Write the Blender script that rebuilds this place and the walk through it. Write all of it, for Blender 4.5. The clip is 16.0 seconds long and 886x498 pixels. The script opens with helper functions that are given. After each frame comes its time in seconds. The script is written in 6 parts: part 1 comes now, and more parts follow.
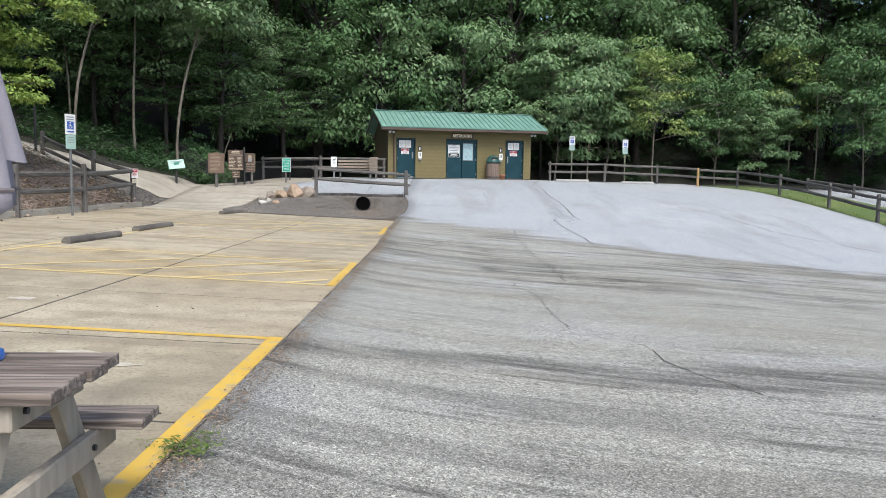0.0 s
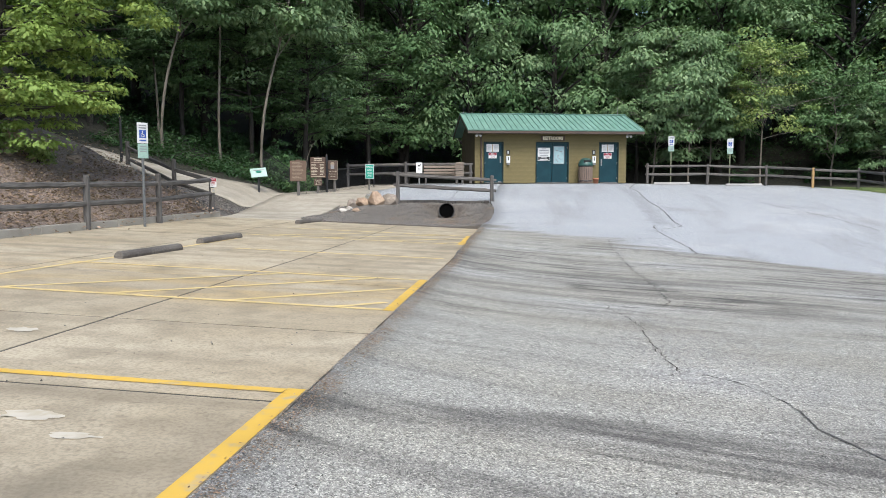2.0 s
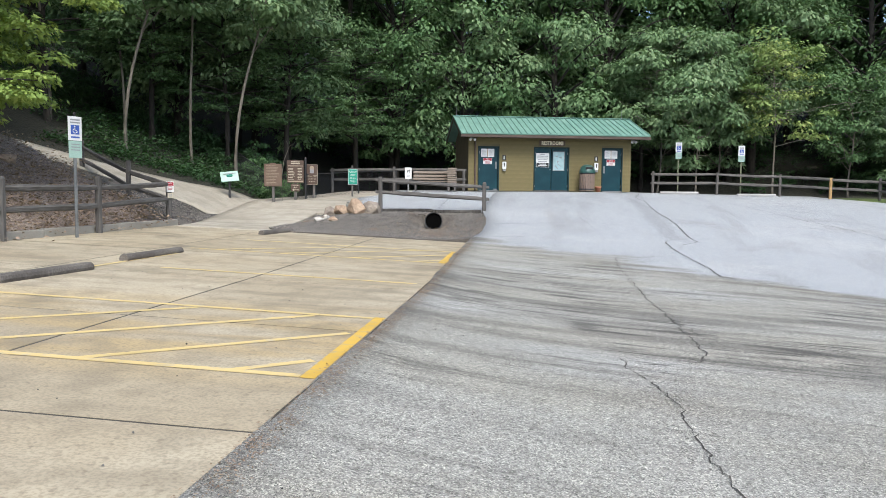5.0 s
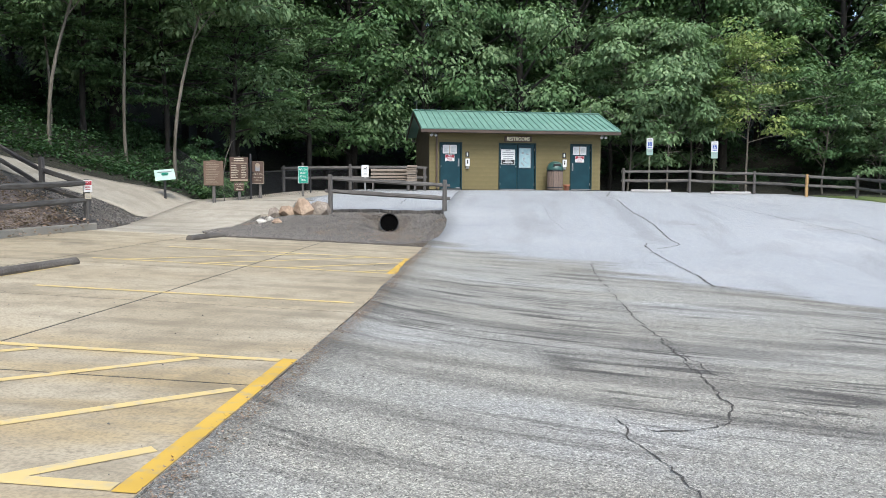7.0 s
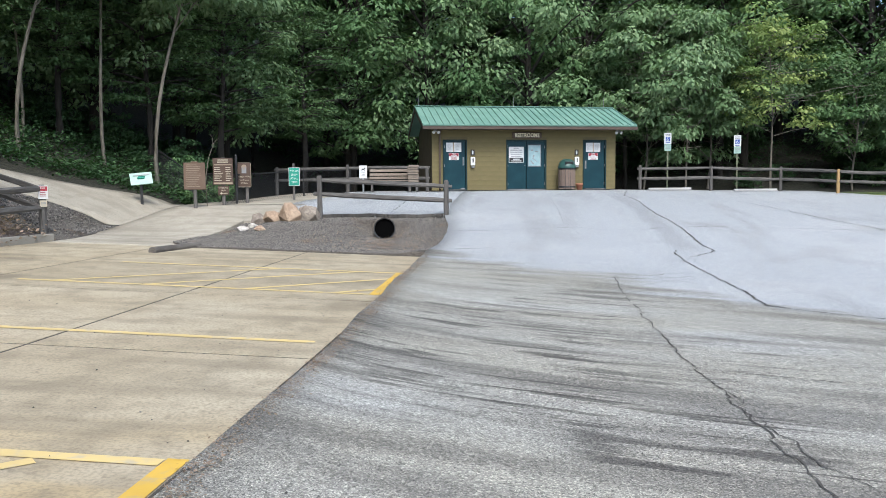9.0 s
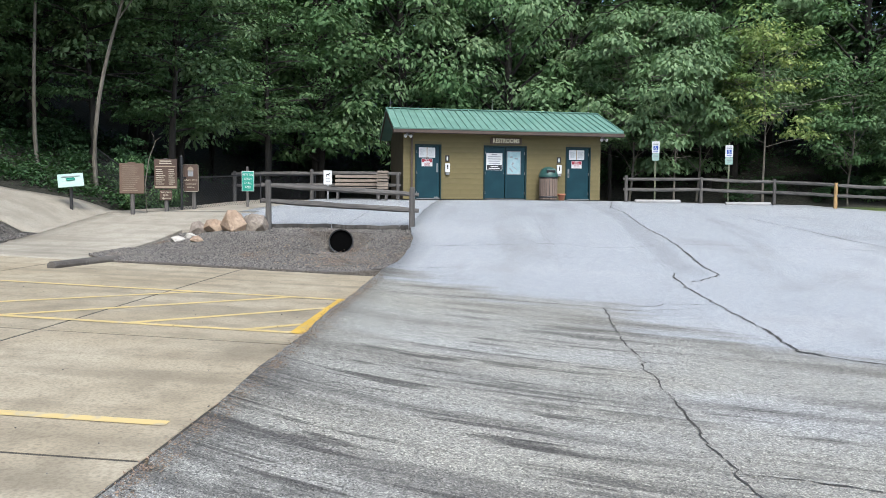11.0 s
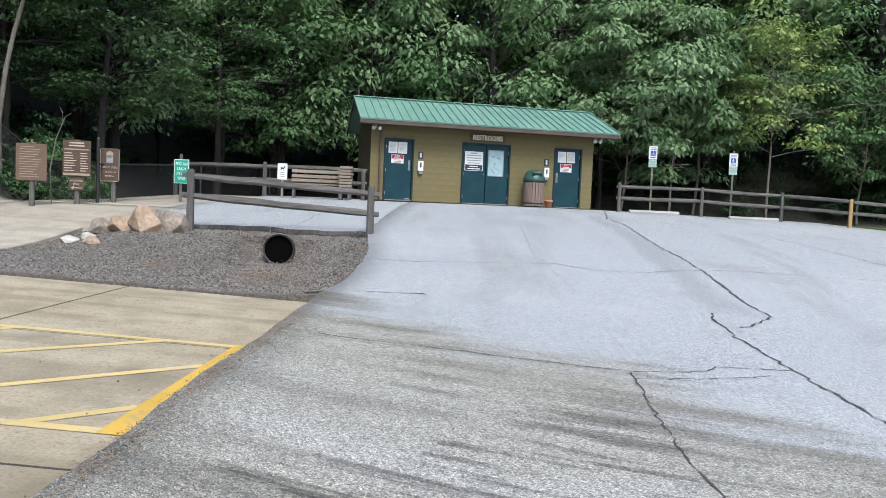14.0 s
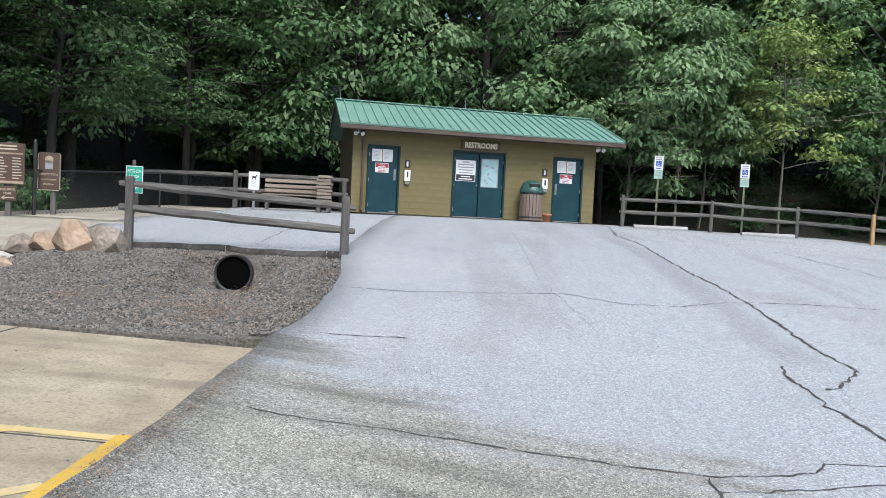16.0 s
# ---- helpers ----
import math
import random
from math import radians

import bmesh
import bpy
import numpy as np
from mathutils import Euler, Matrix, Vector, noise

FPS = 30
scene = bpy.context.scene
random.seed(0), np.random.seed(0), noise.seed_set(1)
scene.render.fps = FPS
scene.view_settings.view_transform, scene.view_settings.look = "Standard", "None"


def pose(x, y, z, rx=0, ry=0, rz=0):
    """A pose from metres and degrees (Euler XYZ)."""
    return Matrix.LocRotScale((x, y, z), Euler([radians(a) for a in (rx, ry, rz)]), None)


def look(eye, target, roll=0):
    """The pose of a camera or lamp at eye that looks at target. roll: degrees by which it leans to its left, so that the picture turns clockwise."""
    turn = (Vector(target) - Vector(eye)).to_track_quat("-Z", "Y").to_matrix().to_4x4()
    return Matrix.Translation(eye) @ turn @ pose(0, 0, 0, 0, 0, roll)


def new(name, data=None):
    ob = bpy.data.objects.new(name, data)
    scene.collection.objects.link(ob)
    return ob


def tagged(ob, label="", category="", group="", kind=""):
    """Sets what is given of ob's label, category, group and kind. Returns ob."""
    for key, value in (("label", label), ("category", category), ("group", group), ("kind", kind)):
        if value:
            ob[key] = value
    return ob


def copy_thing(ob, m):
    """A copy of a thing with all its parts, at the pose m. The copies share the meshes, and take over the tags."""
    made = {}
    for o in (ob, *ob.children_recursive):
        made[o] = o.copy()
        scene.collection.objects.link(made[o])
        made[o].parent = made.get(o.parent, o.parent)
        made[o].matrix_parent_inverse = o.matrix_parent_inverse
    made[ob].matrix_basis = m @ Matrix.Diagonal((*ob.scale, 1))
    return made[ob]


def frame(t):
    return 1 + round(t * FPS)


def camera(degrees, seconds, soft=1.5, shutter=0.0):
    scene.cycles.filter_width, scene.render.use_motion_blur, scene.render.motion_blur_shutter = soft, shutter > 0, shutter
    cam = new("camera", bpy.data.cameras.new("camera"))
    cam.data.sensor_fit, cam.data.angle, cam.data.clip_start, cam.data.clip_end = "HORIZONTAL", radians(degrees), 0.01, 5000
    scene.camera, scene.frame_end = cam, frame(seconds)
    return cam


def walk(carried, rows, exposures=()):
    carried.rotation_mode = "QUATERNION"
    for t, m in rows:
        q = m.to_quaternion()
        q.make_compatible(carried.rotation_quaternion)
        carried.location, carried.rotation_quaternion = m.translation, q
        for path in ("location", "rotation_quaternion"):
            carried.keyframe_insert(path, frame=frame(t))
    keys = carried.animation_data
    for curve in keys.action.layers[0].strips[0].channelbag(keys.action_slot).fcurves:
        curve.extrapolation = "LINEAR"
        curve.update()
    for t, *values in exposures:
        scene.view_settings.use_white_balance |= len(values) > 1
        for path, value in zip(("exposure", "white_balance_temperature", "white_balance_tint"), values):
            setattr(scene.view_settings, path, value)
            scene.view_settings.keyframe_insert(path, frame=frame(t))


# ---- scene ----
cam = camera(60.2, 16.0, soft=0.8)

PATH = [
    (0, (-0.038, 0.96, 1.369), (-0.026, 2.952, 1.193), 0.7),
    (0.5, (-0.029, 1.342, 1.351), (-0.207, 3.328, 1.189), 0.7),
    (1, (0.039, 1.753, 1.353), (-0.191, 3.733, 1.199), -0.0),
    (1.5, (0.122, 2.171, 1.348), (-0.101, 4.152, 1.184), 0.3),
    (2, (0.134, 2.579, 1.369), (-0.096, 4.559, 1.206), -0.1),
    (2.5, (0.168, 3.007, 1.348), (-0.095, 4.983, 1.189), -0.4),
    (3, (0.181, 3.411, 1.344), (-0.118, 5.383, 1.196), -0.3),
    (3.5, (0.156, 3.873, 1.389), (-0.159, 5.844, 1.253), -0.2),
    (4, (0.232, 4.337, 1.376), (-0.068, 6.31, 1.244), 0.0),
    (4.5, (0.238, 4.824, 1.35), (-0.025, 6.802, 1.214), 0.3),
    (5, (0.218, 5.288, 1.401), (-0.009, 7.27, 1.255), 0.5),
    (7.5, (0.265, 8.083, 1.372), (0.135, 10.073, 1.225), -0.0),
    (8, (0.268, 8.647, 1.376), (0.138, 10.637, 1.225), -0.3),
    (8.5, (0.236, 9.197, 1.422), (0.088, 11.186, 1.269), -0.6),
    (9, (0.315, 9.748, 1.409), (0.149, 11.735, 1.264), -0.5),
    (11.5, (0.513, 12.717, 1.437), (0.412, 14.711, 1.318), 0.7),
    (12, (0.492, 13.276, 1.456), (0.406, 15.271, 1.342), 1.0),
    (12.5, (0.525, 13.867, 1.445), (0.458, 15.863, 1.335), 1.4),
    (13, (0.521, 14.466, 1.424), (0.461, 16.462, 1.316), 2.0),
    (13.5, (0.511, 15.071, 1.449), (0.456, 17.067, 1.337), 2.3),
    (14, (0.525, 15.655, 1.449), (0.47, 17.651, 1.334), 2.5),
    (14.5, (0.492, 16.253, 1.497), (0.44, 18.249, 1.383), 2.5),
    (15, (0.496, 16.849, 1.494), (0.453, 18.846, 1.387), 2.6),
    (15.5, (0.45, 17.378, 1.505), (0.41, 19.376, 1.408), 2.8),
    (16, (0.472, 17.973, 1.516), (0.444, 19.971, 1.432), 2.8),
]
walk(cam, [(t, look(eye, aim, roll)) for t, eye, aim, roll in PATH], [(0, 0.83, 6220, 8.5), (5, 0.88, 6200, 8), (8.5, 0.87, 6040, 7.5), (12, 0.85, 6000, 7.5), (16, 0.83, 6040, 8)])

# ---- sky, sun, exposure ----
SUN_UP, SUN_TURN = radians(53), radians(163)
world = bpy.data.worlds.new("sky")
scene.world = world
world.use_nodes = True
wn = world.node_tree.nodes
sky = wn.new("ShaderNodeTexSky")
sky.sky_type, sky.sun_disc = "NISHITA", False
sky.sun_elevation, sky.sun_rotation = SUN_UP, SUN_TURN
sky.air_density, sky.dust_density, sky.ozone_density = 1.0, 3.0, 1.0
world.node_tree.links.new(sky.outputs[0], wn["Background"].inputs[0])
wn["Background"].inputs[1].default_value = 0.15
sun = new("sun", bpy.data.lights.new("sun", "SUN"))
sun.data.energy, sun.data.angle, sun.data.color = 1.85, radians(24), (1.0, 0.96, 0.9)
toward = Vector((math.sin(SUN_TURN) * math.cos(SUN_UP), math.cos(SUN_TURN) * math.cos(SUN_UP), math.sin(SUN_UP)))
sun.matrix_world = look(toward * 60, (0, 0, 0))

# ---- materials ----
def shader(name):
    m = bpy.data.materials.new(name)
    m.use_nodes = True
    return m, m.node_tree.nodes, m.node_tree.links, m.node_tree.nodes["Principled BSDF"]


def mixed(ns, ln, fac, a, b, how="MIX"):
    """A colour mix; fac, a and b are sockets or values."""
    n = ns.new("ShaderNodeMix")
    n.data_type, n.blend_type = "RGBA", how
    for k, v in ((0, fac), (6, a), (7, b)):
        if isinstance(v, bpy.types.NodeSocket):
            ln.new(v, n.inputs[k])
        else:
            n.inputs[k].default_value = v if k == 0 else (*v, 1)
    return n.outputs[2]


def ramp(ns, ln, value, lo, hi):
    n = ns.new("ShaderNodeMapRange")
    n.interpolation_type = "SMOOTHSTEP"
    ln.new(value, n.inputs[0])
    n.inputs[1].default_value, n.inputs[2].default_value = lo, hi
    return n.outputs[0]


def calc(ns, ln, op, a, b):
    n = ns.new("ShaderNodeMath")
    n.operation = op
    for k, v in ((0, a), (1, b)):
        if isinstance(v, bpy.types.NodeSocket):
            ln.new(v, n.inputs[k])
        else:
            n.inputs[k].default_value = v
    return n.outputs[0]


def grain(ns, ln, where, scale, detail=4, stretch=(1, 1, 1), turn=0.0):
    mp = ns.new("ShaderNodeMapping")
    mp.inputs["Scale"].default_value = stretch
    mp.inputs["Rotation"].default_value = (0, 0, turn)
    ln.new(where, mp.inputs[0])
    n = ns.new("ShaderNodeTexNoise")
    n.inputs["Scale"].default_value, n.inputs["Detail"].default_value = scale, detail
    ln.new(mp.outputs[0], n.inputs["Vector"])
    return n.outputs[0]


def place(ns, world_space):
    if world_space:
        return ns.new("ShaderNodeNewGeometry").outputs["Position"]
    return ns.new("ShaderNodeTexCoord").outputs["Object"]


def bumped(ns, ln, bs, height, strength, distance=0.01):
    b = ns.new("ShaderNodeBump")
    b.inputs["Strength"].default_value, b.inputs["Distance"].default_value = strength, distance
    ln.new(height, b.inputs["Height"])
    ln.new(b.outputs[0], bs.inputs["Normal"])


def surface(name, c1, c2, rough=0.8, coarse=2.0, fine=60.0, bump=0.3, metal=0.0, stretch=(1, 1, 1), world_space=False, vary=0.15, depth=0.004):
    """Two-scale surface: stains between c1 and c2, and a fine grain in value and relief."""
    m, ns, ln, bs = shader(name)
    p = place(ns, world_space)
    stain = ramp(ns, ln, grain(ns, ln, p, coarse, 5, stretch), 0.35, 0.68)
    fines = grain(ns, ln, p, fine, 3, stretch)
    col = mixed(ns, ln, stain, c1, c2)
    dark = tuple(v * 0.55 for v in c1)
    col = mixed(ns, ln, ramp(ns, ln, fines, 0.62, 0.4), col, dark) if vary > 0.3 else mixed(ns, ln, calc(ns, ln, "MULTIPLY", ramp(ns, ln, fines, 0.65, 0.35), vary * 2), col, dark)
    rnd = ns.new("ShaderNodeObjectInfo").outputs["Random"]
    col = mixed(ns, ln, calc(ns, ln, "MULTIPLY", rnd, 0.25), col, tuple(v * 0.72 for v in c2))
    ln.new(col, bs.inputs["Base Color"])
    bs.inputs["Roughness"].default_value, bs.inputs["Metallic"].default_value = rough, metal
    bumped(ns, ln, bs, fines, bump, depth)
    return m


def asphalt_material():
    m, ns, ln, bs = shader("asphalt")
    p = place(ns, True)
    xyz = ns.new("ShaderNodeSeparateXYZ")
    ln.new(p, xyz.inputs[0])
    chips = ns.new("ShaderNodeTexVoronoi")
    chips.inputs["Scale"].default_value = 140
    ln.new(p, chips.inputs["Vector"])
    cs = ns.new("ShaderNodeSeparateColor")
    ln.new(chips.outputs["Color"], cs.inputs[0])
    lumps = ns.new("ShaderNodeTexVoronoi")
    lumps.inputs["Scale"].default_value = 55
    ln.new(p, lumps.inputs["Vector"])
    lc = ns.new("ShaderNodeSeparateColor")
    ln.new(lumps.outputs["Color"], lc.inputs[0])
    x, y = xyz.outputs[0], xyz.outputs[1]
    sq = calc(ns, ln, "MULTIPLY", x, x)
    # worn upper drive is paler than the hollow below it; the border sweeps down to the east, and silt has dried along it
    along = calc(ns, ln, "ADD", y, calc(ns, ln, "SUBTRACT", calc(ns, ln, "MULTIPLY", x, 1.05), calc(ns, ln, "MULTIPLY", sq, 0.045)))
    along = calc(ns, ln, "ADD", along, calc(ns, ln, "MULTIPLY", calc(ns, ln, "SUBTRACT", grain(ns, ln, p, 0.55, 6), 0.5), 2.6))
    # run-off lines lie across the fall of the drive
    bent = ns.new("ShaderNodeCombineXYZ")
    ln.new(x, bent.inputs[0])
    ln.new(calc(ns, ln, "ADD", y, calc(ns, ln, "SUBTRACT", calc(ns, ln, "MULTIPLY", x, 0.3), calc(ns, ln, "MULTIPLY", sq, 0.018))), bent.inputs[1])
    flow = bent.outputs[0]
    along = calc(ns, ln, "ADD", along, calc(ns, ln, "MULTIPLY", calc(ns, ln, "SUBTRACT", grain(ns, ln, flow, 1.0, 7, (0.14, 1.3, 1)), 0.5), 5.0))
    pale = ramp(ns, ln, along, 23.2, 24.7)
    low = calc(ns, ln, "SUBTRACT", 1.0, pale)
    base = mixed(ns, ln, pale, (0.25, 0.245, 0.221), (0.29, 0.303, 0.316))
    # bleached and dulled patches, wheel tracks
    patch = ramp(ns, ln, grain(ns, ln, p, 0.35, 6, (0.6, 1.3, 1), 0.25), 0.5, 0.7)
    base = mixed(ns, ln, calc(ns, ln, "MULTIPLY", patch, 0.5), base, (0.34, 0.345, 0.35))
    base = mixed(ns, ln, calc(ns, ln, "MULTIPLY", ramp(ns, ln, grain(ns, ln, p, 0.5, 7), 0.52, 0.75), 0.35), base, (0.17, 0.165, 0.155))
    track = ramp(ns, ln, grain(ns, ln, p, 0.9, 5, (1.1, 0.12, 1), -0.12), 0.52, 0.7)
    base = mixed(ns, ln, calc(ns, ln, "MULTIPLY", track, 0.3), base, (0.16, 0.158, 0.152))
    silt = calc(ns, ln, "MULTIPLY", low, ramp(ns, ln, grain(ns, ln, flow, 1.0, 5, (0.16, 0.55, 1)), 0.42, 0.62))
    base = mixed(ns, ln, calc(ns, ln, "MULTIPLY", silt, 0.5), base, (0.238, 0.225, 0.186))
    gate = calc(ns, ln, "MULTIPLY", ramp(ns, ln, grain(ns, ln, p, 0.4, 3), 0.38, 0.55), ramp(ns, ln, grain(ns, ln, flow, 1.0, 5, (0.9, 3.0, 1)), 0.4, 0.56))
    swept = calc(ns, ln, "MULTIPLY", ramp(ns, ln, y, 10.5, 13.5), ramp(ns, ln, y, 23.0, 19.0))
    swept = calc(ns, ln, "ADD", swept, calc(ns, ln, "MULTIPLY", ramp(ns, ln, y, 7.8, 6.6), 0.6))
    swept = calc(ns, ln, "MULTIPLY", low, calc(ns, ln, "ADD", calc(ns, ln, "MULTIPLY", swept, 0.75), 0.25))
    wide = ramp(ns, ln, grain(ns, ln, flow, 1.0, 7, (0.17, 1.5, 1)), 0.47, 0.62)
    base = mixed(ns, ln, calc(ns, ln, "MULTIPLY", calc(ns, ln, "MULTIPLY", wide, swept), 0.62), base, (0.088, 0.082, 0.074))
    for pitch, lo, hi, much in ((4.5, 0.51, 0.59, 0.8), (11.0, 0.52, 0.61, 0.8)):
        lines = ramp(ns, ln, grain(ns, ln, flow, 1.0, 5, (0.42, pitch, 1)), lo, hi)
        base = mixed(ns, ln, calc(ns, ln, "MULTIPLY", calc(ns, ln, "MULTIPLY", calc(ns, ln, "MULTIPLY", lines, gate), swept), much), base, (0.052, 0.048, 0.043))
    border = calc(ns, ln, "MULTIPLY", ramp(ns, ln, along, 22.5, 23.5), ramp(ns, ln, along, 24.5, 23.6))
    rough_edge = ramp(ns, ln, grain(ns, ln, flow, 1.0, 7, (0.3, 2.2, 1)), 0.38, 0.6)
    base = mixed(ns, ln, calc(ns, ln, "MULTIPLY", calc(ns, ln, "MULTIPLY", border, rough_edge), 0.62), base, (0.092, 0.085, 0.068))
    # an old oil-dark band across the lower drive
    across = calc(ns, ln, "ADD", y, calc(ns, ln, "MULTIPLY", grain(ns, ln, p, 0.8, 5, (0.5, 1, 1)), 1.6))
    band = calc(ns, ln, "MULTIPLY", ramp(ns, ln, across, 7.55, 7.95), ramp(ns, ln, across, 8.65, 8.1))
    base = mixed(ns, ln, calc(ns, ln, "MULTIPLY", calc(ns, ln, "MULTIPLY", band, calc(ns, ln, "ADD", calc(ns, ln, "MULTIPLY", ramp(ns, ln, grain(ns, ln, flow, 1.0, 6, (0.5, 5.0, 1)), 0.36, 0.58), 0.75), 0.25)), 0.78), base, (0.055, 0.05, 0.045))
    # damp-grey band beside the long crack on the upper drive
    off = calc(ns, ln, "ABSOLUTE", calc(ns, ln, "ADD", calc(ns, ln, "SUBTRACT", x, 4.35), calc(ns, ln, "MULTIPLY", grain(ns, ln, p, 0.5, 5), 0.8)), 0)
    damp = calc(ns, ln, "MULTIPLY", ramp(ns, ln, off, 0.42, 0.1), calc(ns, ln, "MULTIPLY", ramp(ns, ln, y, 25.0, 26.0), ramp(ns, ln, y, 40.0, 34.0)))
    base = mixed(ns, ln, calc(ns, ln, "MULTIPLY", damp, 0.42), base, (0.17, 0.174, 0.178))
    soft = calc(ns, ln, "ADD", calc(ns, ln, "MULTIPLY", low, 0.4), 0.6)
    for colour, lo, hi, k in ((cs.outputs[0], 0.5, 0.95, 2.0), (cs.outputs[1], 0.62, 0.95, 0.36), (lc.outputs[0], 0.6, 1.0, 1.35), (lc.outputs[1], 0.55, 1.0, 0.64)):
        base = mixed(ns, ln, calc(ns, ln, "MULTIPLY", ramp(ns, ln, colour, lo, hi), soft), base, mixed(ns, ln, 1.0, base, (k, k, k * 0.98), "MULTIPLY"))
    ln.new(base, bs.inputs["Base Color"])
    bs.inputs["Roughness"].default_value = 0.82
    bumped(ns, ln, bs, chips.outputs["Distance"], 0.5, 0.006)
    return m


def concrete_material(name, c1, c2, dirt):
    m, ns, ln, bs = shader(name)
    p = place(ns, True)
    base = mixed(ns, ln, ramp(ns, ln, grain(ns, ln, p, 0.45, 6), 0.38, 0.66), c1, c2)
    # ochre wash left by old paint over the hatched aisles
    sp = ns.new("ShaderNodeSeparateXYZ")
    ln.new(p, sp.inputs[0])
    aisle = calc(ns, ln, "MULTIPLY", ramp(ns, ln, sp.outputs[1], 10.2, 11.0), ramp(ns, ln, sp.outputs[1], 14.6, 13.2))
    wash = calc(ns, ln, "MULTIPLY", aisle, ramp(ns, ln, grain(ns, ln, p, 1.1, 6, (0.4, 1.6, 1)), 0.4, 0.62))
    base = mixed(ns, ln, calc(ns, ln, "MULTIPLY", wash, 0.6), base, (0.46, 0.325, 0.13))
    # brown silt dried in the low bay
    silt = calc(ns, ln, "MULTIPLY", ramp(ns, ln, sp.outputs[1], 4.4, 5.2), ramp(ns, ln, sp.outputs[1], 7.4, 6.9))
    silt = calc(ns, ln, "MULTIPLY", silt, ramp(ns, ln, grain(ns, ln, p, 0.9, 7, (0.6, 1.2, 1)), 0.36, 0.6))
    base = mixed(ns, ln, calc(ns, ln, "MULTIPLY", silt, 0.55), base, (0.19, 0.155, 0.105))
    streak = ramp(ns, ln, grain(ns, ln, p, 1.0, 6, (0.3, 2.2, 1), 0.1), 0.48, 0.68)
    base = mixed(ns, ln, calc(ns, ln, "MULTIPLY", streak, 0.45), base, dirt)
    mott = ramp(ns, ln, grain(ns, ln, p, 2.6, 9), 0.42, 0.7)
    base = mixed(ns, ln, calc(ns, ln, "MULTIPLY", mott, 0.5), base, tuple(v * 1.25 for v in dirt))
    pits = ramp(ns, ln, grain(ns, ln, p, 18, 6), 0.55, 0.72)
    base = mixed(ns, ln, calc(ns, ln, "MULTIPLY", pits, 0.5), base, dirt)
    tyre = ramp(ns, ln, grain(ns, ln, p, 0.8, 5, (1, 0.8, 1)), 0.56, 0.78)
    base = mixed(ns, ln, calc(ns, ln, "MULTIPLY", tyre, 0.6), base, tuple(v * 0.75 for v in dirt))
    fines = grain(ns, ln, p, 45, 4)
    base = mixed(ns, ln, calc(ns, ln, "MULTIPLY", ramp(ns, ln, fines, 0.6, 0.35), 0.4), base, dirt)
    rnd = ns.new("ShaderNodeObjectInfo").outputs["Random"]
    base = mixed(ns, ln, calc(ns, ln, "MULTIPLY", rnd, 0.22), base, dirt)
    ln.new(base, bs.inputs["Base Color"])
    bs.inputs["Roughness"].default_value = 0.85
    bumped(ns, ln, bs, fines, 0.25, 0.004)
    return m


def leaf_material(name, c1, c2, c3):
    m, ns, ln, bs = shader(name)
    rnd = ns.new("ShaderNodeNewGeometry").outputs["Random Per Island"]
    col = mixed(ns, ln, rnd, c1, c2)
    col = mixed(ns, ln, ramp(ns, ln, grain(ns, ln, place(ns, True), 0.5, 4), 0.42, 0.62), col, c3)
    ln.new(col, bs.inputs["Base Color"])
    bs.inputs["Roughness"].default_value, bs.inputs["Specular IOR Level"].default_value = 0.6, 0.22
    tr = ns.new("ShaderNodeBsdfTranslucent")
    ln.new(mixed(ns, ln, 1.0, col, (1.1, 1.25, 0.6), "MULTIPLY"), tr.inputs[0])
    mx = ns.new("ShaderNodeMixShader")
    mx.inputs[0].default_value = 0.2
    ln.new(bs.outputs[0], mx.inputs[1])
    ln.new(tr.outputs[0], mx.inputs[2])
    ln.new(mx.outputs[0], ns["Material Output"].inputs[0])
    return m


def paint_material(name, colour, under, wear):
    m, ns, ln, bs = shader(name)
    p = place(ns, True)
    worn = ramp(ns, ln, grain(ns, ln, p, 9, 8, (1, 1, 1)), 0.5 - wear, 0.72 - wear)
    col = mixed(ns, ln, worn, colour, under)
    col = mixed(ns, ln, calc(ns, ln, "MULTIPLY", ramp(ns, ln, grain(ns, ln, p, 1.2, 4), 0.45, 0.7), 0.35), col, tuple(v * 0.6 for v in colour))
    ln.new(col, bs.inputs["Base Color"])
    bs.inputs["Roughness"].default_value = 0.7
    bumped(ns, ln, bs, grain(ns, ln, p, 60, 3), 0.2, 0.003)
    return m


ASPHALT = asphalt_material()
CONCRETE = concrete_material("concrete", (0.385, 0.323, 0.22), (0.458, 0.398, 0.288), (0.155, 0.13, 0.088))
WALKWAY = concrete_material("walkway_concrete", (0.37, 0.335, 0.27), (0.43, 0.395, 0.325), (0.19, 0.168, 0.13))
KERB = surface("kerb_concrete", (0.30, 0.28, 0.24), (0.36, 0.34, 0.29), 0.9, 1.5, 70, 0.4)
CEMENT = surface("pale_concrete", (0.30, 0.295, 0.285), (0.37, 0.365, 0.355), 0.85, 2, 60, 0.3)
JOINT = surface("joint_filler", (0.05, 0.045, 0.038), (0.085, 0.075, 0.06), 0.95, 3, 80, 0.4)
CRACK = surface("crack_shadow", (0.05, 0.046, 0.042), (0.085, 0.078, 0.07), 0.95, 3, 80, 0.4)
YELLOW = paint_material("yellow_paint", (0.54, 0.345, 0.055), (0.38, 0.3, 0.16), 0.0)
FADED = paint_material("faded_yellow_paint", (0.56, 0.425, 0.18), (0.42, 0.355, 0.235), 0.0)
WHITE_SPOT = paint_material("white_spill", (0.48, 0.44, 0.36), (0.4, 0.35, 0.26), 0.05)
